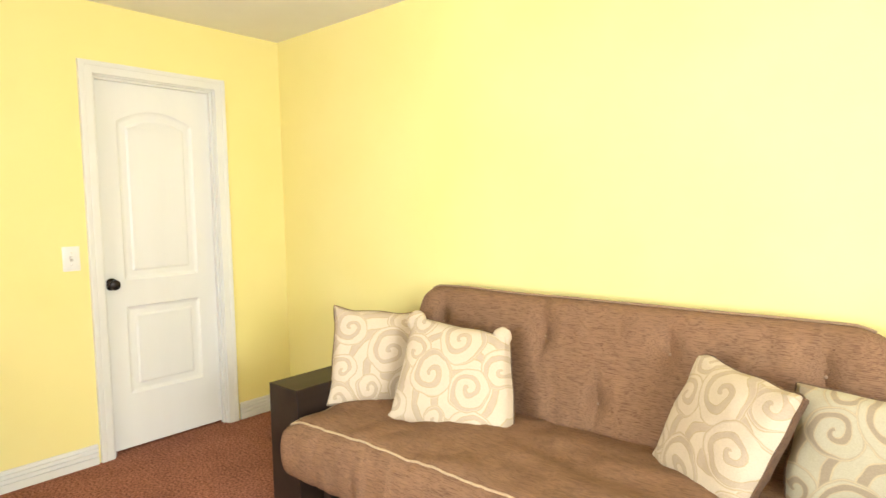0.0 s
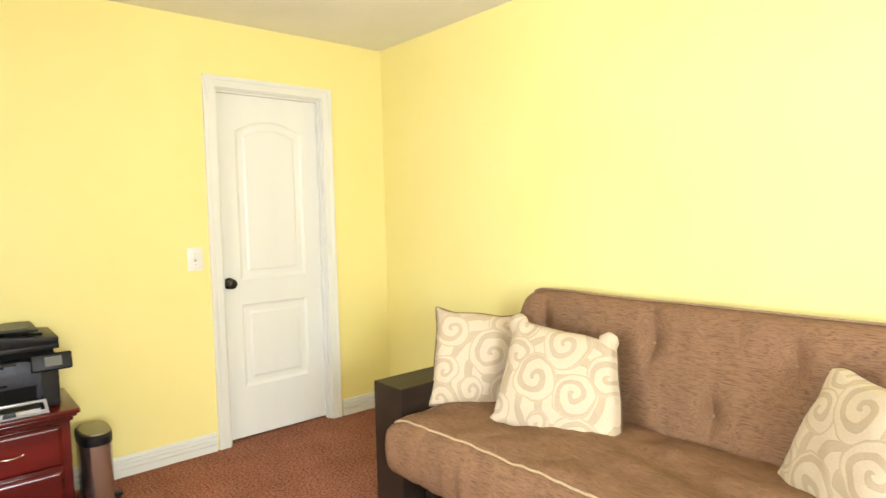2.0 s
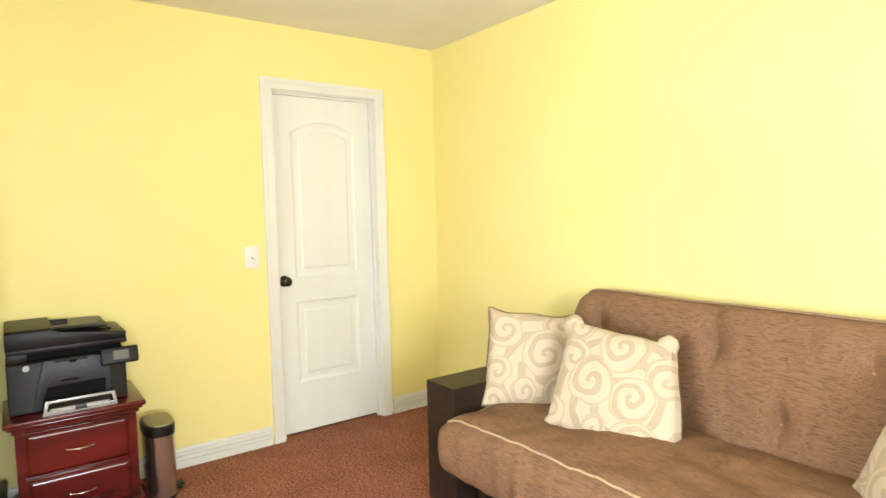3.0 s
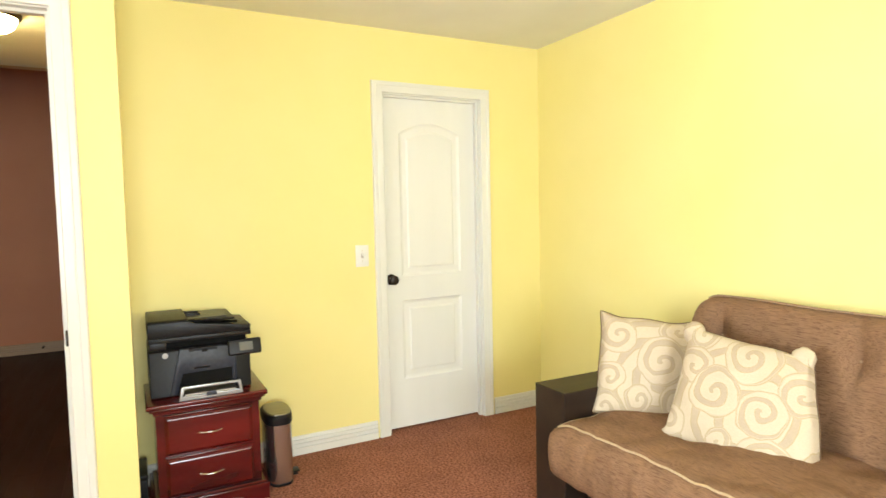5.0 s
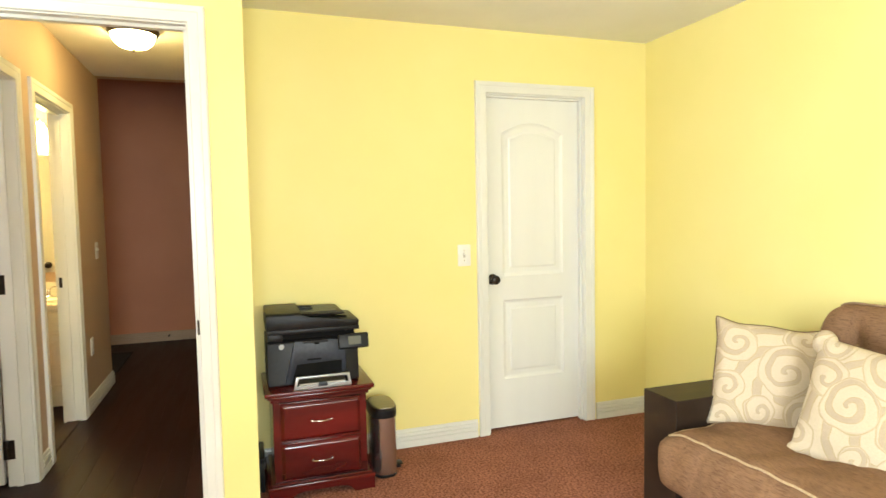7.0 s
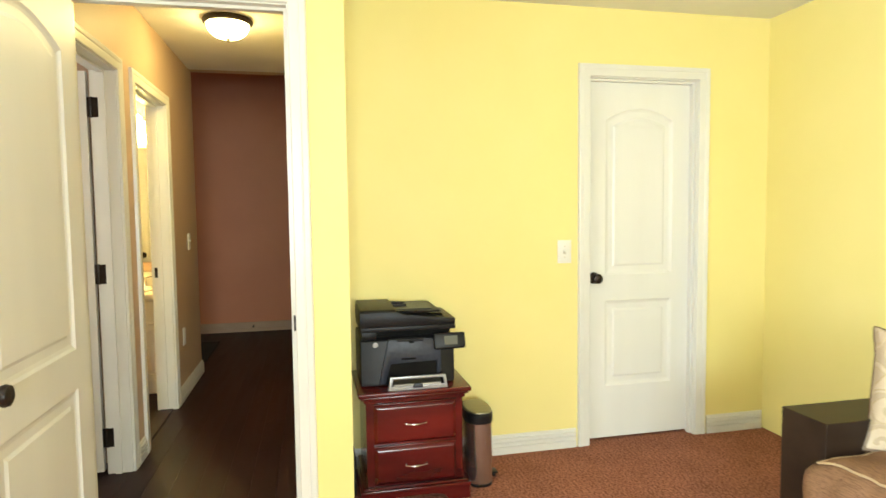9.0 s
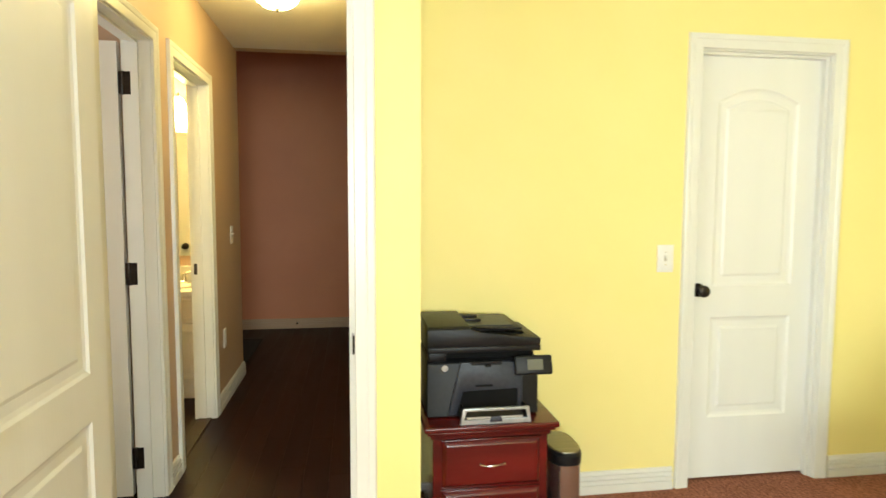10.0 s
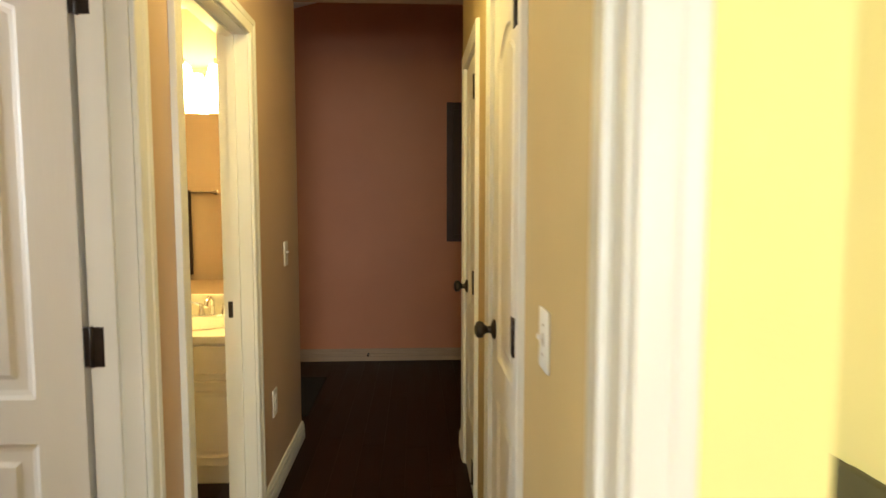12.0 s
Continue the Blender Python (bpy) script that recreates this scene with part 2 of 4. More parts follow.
def leaf_mesh(w, h, thick=0.035, stile=0.115, rail=(0.715, 0.850)):
    """A moulded door leaf with an arched upper panel and a square lower one; x 0..w, y -thick..0, z 0..h."""
    bm = bmesh.new()
    s, b0, b1, b2, b3, arch = stile, 0.30, rail[0], rail[1], h - 0.145, 0.065
    for side in (0, 1):
        y = -thick * side
        n = 14
        arc = [(s + (w - 2 * s) * i / n, b3 - arch + arch * math.sin(math.pi * i / n) ** 0.9) for i in range(n + 1)]
        V = lambda x, z: bm.verts.new((x, y, z))
        grid = {}
        for i, x in enumerate((0, s, w - s, w)):
            for j, z in enumerate((0, b0, b1, b2, b3 - arch, h)):
                grid[i, j] = V(x, z)
        top = [grid[1, 4]] + [V(*p) for p in arc[1:-1]] + [grid[2, 4]]
        for j in range(5):
            for i in (0, 2):
                bm.faces.new((grid[i, j], grid[i + 1, j], grid[i + 1, j + 1], grid[i, j + 1]))
        for j in (0, 2):
            bm.faces.new((grid[1, j], grid[2, j], grid[2, j + 1], grid[1, j + 1]))
        bm.faces.new(top + [grid[2, 5], grid[1, 5]])
        panels = [bm.faces.new((grid[1, 1], grid[2, 1], grid[2, 2], grid[1, 2])), bm.faces.new([grid[1, 3], grid[2, 3]] + top[::-1])]
        out = Vector((0, 1 if side == 0 else -1, 0))
        for f in panels:
            f.normal_update()
            if f.normal.dot(out) < 0:
                f.normal_flip()
            for wide, deep in ((0.010, -0.006), (0.012, -0.003), (0.026, 0.0), (0.012, 0.005)):
                bmesh.ops.inset_region(bm, faces=[f], thickness=wide, depth=0, use_even_offset=True)
                bmesh.ops.translate(bm, verts=f.verts[:], vec=out * deep)
        if side == 0:
            rim0 = [grid[0, j] for j in range(6)] + [grid[i, 5] for i in (1, 2, 3)] + [grid[3, j] for j in (4, 3, 2, 1, 0)] + [grid[2, 0], grid[1, 0]]
        else:
            rim1 = [grid[0, j] for j in range(6)] + [grid[i, 5] for i in (1, 2, 3)] + [grid[3, j] for j in (4, 3, 2, 1, 0)] + [grid[2, 0], grid[1, 0]]
    for i in range(len(rim0)):
        j = (i + 1) % len(rim0)
        bm.faces.new((rim0[i], rim0[j], rim1[j], rim1[i]))
    return bm


KNOB = [(0.033, 0.0), (0.033, 0.004), (0.026, 0.010), (0.013, 0.014), (0.011, 0.026), (0.016, 0.034), (0.026, 0.042), (0.029, 0.052), (0.026, 0.062), (0.014, 0.068), (0, 0.069)]


def door_leaf(parent, m, w, h, knob_x, sides=(1, -1), rail=(0.715, 0.850), knob_z=0.885):
    """A leaf in the frame m, with knobs and hinges as parts of it."""
    bm = leaf_mesh(w, h, rail=rail)
    bm.transform(m)
    leaf = part("leaf", bm, DOORW, parent, "white moulded two-panel door leaf with arched top panel")
    for s in sides:
        k = lathe(KNOB, 24, m=m @ pose(knob_x, 0.0005 if s > 0 else -0.0355, knob_z, -90 * s))
        part("door_knob", k, BRONZE, leaf, "dark oil-rubbed bronze round knob", smooth=True)
    return leaf


def hinge(parent, m, z, back=-0.004):
    """A butt hinge: plates that reach back by that much behind the knuckle. Local x across the plates, y out."""
    bm = bmesh.new()
    box(bm, -back, 0.042, -0.001, 0.0025, z - 0.049, z + 0.049, 0.001, 1)
    lathe([(0, z - 0.052), (0.004, z - 0.050), (0.0065, z - 0.046), (0.0065, z + 0.046), (0.004, z + 0.050), (0, z + 0.052)], 10, bm)
    bm.transform(m)
    return part("hinge", bm, BRONZE, parent, "dark bronze butt hinge", smooth=True)


def thing(name, label, category, group="", kind="", at=(0, 0, 0)):
    ob = new(name)
    ob.location = at
    ob.empty_display_size = 0.1
    return tagged(ob, label, category, group, kind)


def fixed(name, bm, material, label, category, smooth=False):
    return tagged(part(name, bm, material, smooth=smooth), label, category, kind="structure")


# ---- walls, floors, ceilings ----
def notched(along, lo, hi, face0, face1, openings, top):
    """One wall slab along x or y, with door openings (start, end, height) cut through it."""
    line = [(lo, 0.0)]
    for p, q, h in sorted(openings):
        line += [(p, 0.0), (p, h), (q, h), (q, 0.0)]
    line += [(hi, 0.0), (hi, top), (lo, top)]
    bm = bmesh.new()
    put = (lambda s, z, f: (s, f, z)) if along == "x" else (lambda s, z, f: (f, s, z))
    a, c = [bm.verts.new(put(s, z, face0)) for s, z in line], [bm.verts.new(put(s, z, face1)) for s, z in line]
    bm.faces.new(a), bm.faces.new(c)
    for i in range(len(line)):
        j = (i + 1) % len(line)
        bm.faces.new((a[i], a[j], c[j], c[i]))
    bm.normal_update()
    bmesh.ops.triangulate(bm, faces=[f for f in bm.faces if len(f.verts) > 4])
    return bm


TOP = 2.06   # rough openings
C0, C1 = 1.556, 2.248     # closet opening along y
bm = notched("y", 0.138, N_Y + 0.115, W_X - 0.115, W_X, [(C0, C1, TOP)], CEIL)
fixed("wall_west", bm, YELLOW, "yellow painted wall with the white closet door", "wall")
fixed("wall_north", boxed(W_X, E_X + 0.115, N_Y, N_Y + 0.115, 0, CEIL), YELLOW, "yellow painted wall behind the brown futon", "wall")
RTOP = 2.133
R0, R1 = -0.785, 0.018    # rough hall doorway along y
bm = notched("y", S_Y, 0.217, D_X - 0.115, D_X, [(R0, R1, RTOP)], CEIL)
fixed("wall_doorway", bm, YELLOW, "yellow painted wall with the open hall doorway", "wall")
fixed("wall_recess_side", boxed(W_X, D_X - 0.115, 0.138, 0.217, 0, CEIL), YELLOW, "short yellow return wall beside the nightstand", "wall")


def wall_with_window(name, along, lo, hi, a, b, face, back, z0, z1, label):
    bm = bmesh.new()
    spans = ((lo, a, 0, CEIL), (b, hi, 0, CEIL), (a, b, 0, z0), (a, b, z1, CEIL))
    for p, q, r, s in spans:
        if along == "x":
            box(bm, p, q, back, face, r, s)
        else:
            box(bm, face, back, p, q, r, s)
    return fixed(name, bm, YELLOW, label, "wall")


wall_with_window("wall_south", "x", D_X, E_X + 0.115, -1.9, -0.1, S_Y, S_Y - 0.115, 0.85, 2.05, "yellow painted wall with a window")
wall_with_window("wall_east", "y", S_Y, N_Y, -0.7, 1.1, E_X, E_X + 0.115, 0.85, 2.05, "yellow painted wall with a window")

fixed("floor", boxed(D_X - 0.05, E_X, S_Y, N_Y, -0.05, 0.0), CARPET, "rust brown cut-pile carpet", "floor")
fixed("floor_recess", boxed(W_X - 0.72, D_X - 0.05, 0.138, N_Y, -0.05, 0.0), CARPET, "rust brown cut-pile carpet in the recess", "floor")
fixed("ceiling", boxed(D_X - 0.115, E_X + 0.2, S_Y - 0.2, N_Y + 0.2, CEIL, CEIL + 0.1), CEILING, "white textured ceiling", "ceiling")
fixed("ceiling_recess", boxed(W_X - 0.2, D_X - 0.115, 0.138, N_Y + 0.2, CEIL, CEIL + 0.1), CEILING, "white textured ceiling over the recess", "ceiling")

# hall
A0, A1 = -3.43, -2.72    # bedroom doorway along x
B0, B1 = -4.435, -3.698   # bathroom doorway along x
HE_L, HE_R = -5.38, -5.225  # ends of the hall walls
BK = -7.09                # far wall
bm = notched("x", HE_L, D_X - 0.115, HL - 0.12, HL, [(A0, A1, TOP), (B0, B1, TOP)], HCEIL)
fixed("wall_hall_left", bm, TAUPE, "taupe painted hall wall with two doorways", "wall")
D0, D1, E0, E1 = -3.99, -3.426, -5.02, -4.455
bm = notched("x", HE_R, D_X - 0.115, HR, 0.138, [(D0, D1, TOP), (E0, E1, TOP)], HCEIL)
fixed("wall_hall_right", bm, GOLD, "tan painted hall wall with two closet doors", "wall")
fixed("ceiling_hall", boxed(-5.28, D_X - 0.115, HL - 0.12, 0.137, HCEIL, HCEIL + 0.1), CEILING, "white hall ceiling", "ceiling")
fixed("wall_far", boxed(BK - 0.1, BK, -4.0, 3.0, 0, 4.25), FAR_WALL, "brown painted far wall beyond the hall", "wall")
fixed("wall_far_side", boxed(BK, HE_R + 0.115, 2.9, 3.0, 0, 4.25), TAUPE, "taupe painted side wall of the far room", "wall")
fixed("wall_far_side_left", boxed(BK, HE_L, -4.1, -4.0, 0, 4.25), TAUPE, "taupe painted side wall of the far room", "wall")
fixed("wall_far_return_right", boxed(HE_R, HE_R + 0.1, 0.1385, 2.9, 0, 4.25), TAUPE, "taupe wall of the far room", "wall")
bm = bmesh.new()
box(bm, HE_L, -5.3505, -4.0, HL - 0.12, 0, 4.25)
box(bm, HE_L, HE_L + 0.1, HL - 0.12, 0.138, HCEIL, 4.25)
box(bm, HE_L + 0.1, HE_R + 0.1, 0.1385, 0.22, HCEIL, 4.25)
fixed("wall_far_return_left", bm, TAUPE, "taupe wall of the far room", "wall")
bm = bmesh.new()
v = [bm.verts.new(p) for p in ((BK - 0.1, -4.1, 2.20), (HE_R + 0.2, -4.1, 2.20), (HE_R + 0.2, 3.0, 4.10), (BK - 0.1, 3.0, 4.10))]
w = [bm.verts.new(q.co + Vector((0, 0, 0.1))) for q in v]
bm.faces.new(v), bm.faces.new(w)
for i in range(4):
    bm.faces.new((v[i], v[(i + 1) % 4], w[(i + 1) % 4], w[i]))
fixed("ceiling_far", bm, CEILING, "white sloped ceiling of the far room", "ceiling")

# bathroom and bedroom shells
fixed("wall_bath_west", boxed(-5.35, -5.32, -3.0, HL - 0.12, 0, CEIL), TAUPE, "taupe bathroom wall behind the vanity", "wall")
fixed("wall_bath_south", boxed(-5.32, -3.56, -3.1, -3.0, 0, CEIL), TAUPE, "taupe bathroom end wall", "wall")
fixed("wall_bath_east", boxed(-3.64, -3.56, -3.0, HL - 0.12, 0, CEIL), TAUPE, "taupe bathroom wall with towel bar", "wall")
fixed("ceiling_bath", boxed(-5.35, -3.56, -3.1, HL - 0.12, CEIL, CEIL + 0.1), CEILING, "white bathroom ceiling", "ceiling")
fixed("wall_bedroom_south", boxed(-3.56, D_X - 0.115, -3.1, -3.0, 0, CEIL), TAUPE, "plain bedroom wall", "wall")
fixed("wall_bedroom_east", boxed(D_X - 0.215, D_X - 0.115, -3.0, HL - 0.12, 0, CEIL), TAUPE, "plain bedroom wall", "wall")
fixed("ceiling_bedroom", boxed(-3.56, D_X - 0.115, -3.1, HL - 0.12, CEIL, CEIL + 0.1), CEILING, "white bedroom ceiling", "ceiling")
fixed("wall_closet", boxed(-5.06, W_X - 0.115, 0.75, 0.80, 0, CEIL), TAUPE, "plain wall inside the hall closets", "wall")

fixed("wall_closet_back", boxed(-4.0, -3.9, 0.80, 2.815, 0, CEIL), TAUPE, "plain wall inside the closet", "wall")
fixed("wall_closet_end", boxed(-4.0, W_X - 0.115, 2.70, 2.815, 0, CEIL), TAUPE, "plain wall inside the closet", "wall")
fixed("ceiling_closet", boxed(-5.06, W_X - 0.2, 0.138, 2.9, CEIL + 0.05, CEIL + 0.15), CEILING, "plain closet ceiling", "ceiling")

BASE = [(0, 0), (0.016, 0), (0.016, 0.038), (0.006, 0.040), (0.006, 0.045), (0.016, 0.048), (0.016, 0.062), (0.006, 0.064), (0.006, 0.069), (0.015, 0.072), (0.0145, 0.084), (0.006, 0.086), (0.006, 0.090), (0.011, 0.093), (0.007, 0.104), (0.0, 0.106)]


def baseboard(m, length, label="white grooved baseboard moulding", ends=(0, 0), paint=None):
    bm = bmesh.new()
    rows = [[bm.verts.new(m @ Vector((s + (d * k), h, d))) for d, h in BASE] for s, k in ((0.0, -ends[0]), (length, ends[1]))]
    for i in range(len(BASE) - 1):
        bm.faces.new((rows[0][i], rows[0][i + 1], rows[1][i + 1], rows[1][i]))
    bm.faces.new(rows[0]), bm.faces.new(rows[1])
    return fixed("baseboard", bm, paint or TRIM, label, "baseboard")


baseboard(on_wall(W_X, 0.217, "+x"), 1.488 - 0.217)
baseboard(on_wall(W_X, 2.316, "+x"), N_Y - 2.316, ends=(0, -1))
baseboard(on_wall(E_X, N_Y, "-y"), E_X - W_X, ends=(0, -1))
baseboard(on_wall(D_X, 0.086, "+x"), 0.217 - 0.086, ends=(0, 1))
baseboard(on_wall(D_X, S_Y, "+x"), -0.86 - S_Y)
baseboard(on_wall(BK, -4.0, "+x"), 6.9, "baseboard along the brown far wall, tan in place of dim light", paint=DIM_TRIM)
baseboard(on_wall(B0 - 0.068, HL, "+y"), B0 - 0.068 - HE_L, ends=(0, 1))
baseboard(on_wall(A0 - 0.068, HL, "+y"), A0 - 0.068 - (B1 + 0.068))
baseboard(on_wall(HE_R, HR, "-y"), E0 - 0.068 - HE_R, ends=(1, 0))
baseboard(on_wall(E1 + 0.068, HR, "-y"), D0 - 0.068 - E1 - 0.068)
baseboard(on_wall(D1 + 0.068, HR, "-y"), D_X - 0.115 - D1 - 0.068)

# ---- doors ----
door = thing("door_1", "closed white two-panel closet door with bronze knob", "door", kind="structure")
m = on_wall(W_X, (C0 + C1) / 2, "+x")
half = (C1 - C0) / 2
casing(door, m, half - 0.012, TOP - 0.012)
jamb(door, m, half, TOP, 0.113, 0.022)
lw = C1 - C0 - 0.042
door_leaf(door, pose(W_X - 0.052, C0 + 0.021, 0.013, 0, 0, 0) @ Matrix(((0, 1, 0, 0), (1, 0, 0, 0), (0, 0, 1, 0), (0, 0, 0, 1))), lw, 2.021, 0.044, sides=(1,), rail=(0.793, 0.940), knob_z=0.926)

door = thing("door_2", "white two-panel room door standing open into the room", "door", kind="structure")
m = on_wall(D_X, (R0 + R1) / 2, "+x")
half = (R1 - R0) / 2
casing(door, m, half - 0.012, RTOP - 0.012)
casing(door, on_wall(D_X - 0.115, (R0 + R1) / 2, "-x"), half - 0.012, RTOP - 0.012)
jamb(door, m, half, RTOP, 0.1145, 0.038)
bm = boxed(D_X - 0.090, D_X - 0.062, R1 - 0.0195, R1 - 0.0165, 0.86, 0.93, 0.001, 1)
box(bm, D_X - 0.0625, D_X + 0.009, R1 - 0.0205, R1 - 0.0135, 0.865, 0.925, 0.001, 1)
part("strike_plate", bm, BRONZE, door, "dark bronze strike plate with curved lip")
lm = pose(D_X + 0.023, -0.727, 0.018)
leaf = door_leaf(door, lm, 0.775, 2.070, 0.717, knob_z=0.865)

door = thing("door_3", "white two-panel bedroom door standing open", "door", kind="structure")
m = on_wall((A0 + A1) / 2, HL, "+y")
half = (A1 - A0) / 2
casing(door, m, half - 0.012, TOP - 0.012)
jamb(door, m, half, TOP, 0.1195, 0.05)
lm = pose(A0 + 0.016, HL - 0.138, 0.012, 0, 0, 0) @ Matrix(((0, 1, 0, 0), (-1, 0, 0, 0), (0, 0, 1, 0), (0, 0, 0, 1)))
leaf = door_leaf(door, lm, 0.755, 2.024, 0.695, rail=(0.780, 0.890))
for z in (0.19, 1.03, 1.86):
    hinge(door, pose(A0 + 0.0185, HL - 0.114, 0, 0, 0, 90) @ Matrix.Diagonal((1, -1, 1, 1)), z, 0.020)

door = thing("door_4", "white bathroom doorway with the door open inward", "door", kind="structure")
m = on_wall((B0 + B1) / 2, HL, "+y")
half = (B1 - B0) / 2
casing(door, m, half - 0.012, TOP - 0.012)
jamb(door, m, half, TOP, 0.1195, 0.05)
part("strike_plate", boxed(B0 + 0.0175, B0 + 0.0205, HL - 0.102, HL - 0.060, 0.905, 0.972, 0.001, 1), BRONZE, door, "dark bronze strike plate")
lm = pose(B1 - 0.022, HL - 0.13, 0.018, 0, 0, 0) @ Matrix(((0, -1, 0, 0), (-1, 0, 0, 0), (0, 0, 1, 0), (0, 0, 0, 1)))
door_leaf(door, lm, 0.74, 2.018, 0.68)

for k, (a, b) in enumerate(((D0, D1), (E0, E1))):
    door = thing("door_%d" % (5 + k), "closed white two-panel hall closet door", "door", kind="structure")
    m = on_wall((a + b) / 2, HR, "-y")
    half = (b - a) / 2
    casing(door, m, half - 0.012, TOP - 0.012)
    jamb(door, m, half, TOP, 0.0715, 0.04)
    lm = pose(b - 0.021, HR + 0.003, 0.018) @ Matrix(((-1, 0, 0, 0), (0, -1, 0, 0), (0, 0, 1, 0), (0, 0, 0, 1)))
    door_leaf(door, lm, b - a - 0.042, 2.018, b - a - 0.10, sides=(1,), knob_z=0.937)
    for z in (0.19, 1.033, 1.86):
        hinge(door, pose(b - 0.0195, HR - 0.0135, 0, 0, 0, 0) @ Matrix.Diagonal((-1, -1, 1, 1)), z)


# ---- pillow fabric: woven spirals ----
def spiral_fabric(name, spirals, light, dark, ground):
    """Nested spirals (x, y, radius, band width, turn) on a plain ground, in metres on the pillow's own plane."""
    m, n, l, p = nodes_of(name)
    tc = n.new("ShaderNodeTexCoord")
    warp = n.new("ShaderNodeTexNoise")
    warp.inputs["Scale"].default_value = 7
    l.new(tc.outputs["Object"], warp.inputs["Vector"])
    sub = n.new("ShaderNodeVectorMath")
    sub.operation = "SUBTRACT"
    l.new(warp.outputs["Color"], sub.inputs[0])
    sub.inputs[1].default_value = (0.5, 0.5, 0.5)
    sc = n.new("ShaderNodeVectorMath")
    sc.operation = "MULTIPLY_ADD"
    sc.inputs[1].default_value = (0.055, 0.055, 0)
    l.new(sub.outputs[0], sc.inputs[0])
    l.new(tc.outputs["Object"], sc.inputs[2])

    def calc(op, a, b=None, c=None):
        q = n.new("ShaderNodeMath")
        q.operation = op
        for i, v in enumerate((a, b, c)):
            if v is None:
                continue
            if isinstance(v, (int, float)):
                q.inputs[i].default_value = v
            else:
                l.new(v, q.inputs[i])
        return q.outputs[0]

    def mixed(f, a, b):
        q = n.new("ShaderNodeMix")
        q.data_type = "RGBA"
        l.new(f, q.inputs["Factor"])
        for s, v in (("A", a), ("B", b)):
            sock = [i for i in q.inputs if i.name == s and i.type == "RGBA"][0]
            if isinstance(v, tuple):
                sock.default_value = (*v, 1)
            else:
                l.new(v, sock)
        return [o for o in q.outputs if o.type == "RGBA"][0]

    xyz = n.new("ShaderNodeSeparateXYZ")
    l.new(sc.outputs[0], xyz.inputs[0])
    colour = ground
    for cx, cy, r, band, turn in ((0.06, -0.05, 0.9, 0.085, -1),) + spirals:
        dx, dy = calc("SUBTRACT", xyz.outputs[0], cx), calc("SUBTRACT", xyz.outputs[1], cy)
        d = calc("SQRT", calc("ADD", calc("MULTIPLY", dx, dx), calc("MULTIPLY", dy, dy)))
        a = calc("DIVIDE", calc("ARCTAN2", dy, dx), 6.28318 * turn)
        s = calc("FRACT", calc("ADD", calc("ADD", calc("DIVIDE", d, band), a), 10.3))
        edge = n.new("ShaderNodeMapRange")
        edge.interpolation_type = "SMOOTHSTEP"
        edge.inputs["From Min"].default_value, edge.inputs["From Max"].default_value = 0.28, 0.38
        l.new(calc("ABSOLUTE", calc("SUBTRACT", s, 0.5)), edge.inputs["Value"])
        ring = mixed(edge.outputs[0], light, dark)
        cord = calc("LESS_THAN", calc("ABSOLUTE", calc("SUBTRACT", calc("ABSOLUTE", calc("SUBTRACT", s, 0.5)), 0.33)), 0.022)
        ring = mixed(cord, ring, THREAD)
        if r < 0.5:
            ring = mixed(calc("GREATER_THAN", d, r - 0.010), ring, tuple(0.5 * p + 0.5 * q for p, q in zip(light, dark)))
            ring = mixed(calc("LESS_THAN", calc("ABSOLUTE", calc("SUBTRACT", d, r - 0.005)), 0.0015), ring, THREAD)
        inside = n.new("ShaderNodeMapRange")
        inside.inputs["From Min"].default_value, inside.inputs["From Max"].default_value = r, r - 0.004
        l.new(d, inside.inputs["Value"])
        colour = mixed(inside.outputs[0], colour, ring)
    weave = n.new("ShaderNodeTexNoise")
    weave.inputs["Scale"].default_value, weave.inputs["Detail"].default_value = 260, 4
    l.new(tc.outputs["Object"], weave.inputs["Vector"])
    hsv = n.new("ShaderNodeHueSaturation")
    l.new(colour, hsv.inputs["Color"]) if not isinstance(colour, tuple) else None
    vr = n.new("ShaderNodeMapRange")
    vr.inputs["To Min"].default_value, vr.inputs["To Max"].default_value = 0.80, 1.15
    l.new(weave.outputs["Fac"], vr.inputs["Value"])
    l.new(vr.outputs[0], hsv.inputs["Value"])
    l.new(hsv.outputs[0], p.inputs["Base Color"])
    p.inputs["Roughness"].default_value = 0.8
    bp = n.new("ShaderNodeBump")
    bp.inputs["Strength"].default_value, bp.inputs["Distance"].default_value = 0.35, 0.002
    l.new(weave.outputs["Fac"], bp.inputs["Height"])
    l.new(bp.outputs[0], p.inputs["Normal"])
    return m


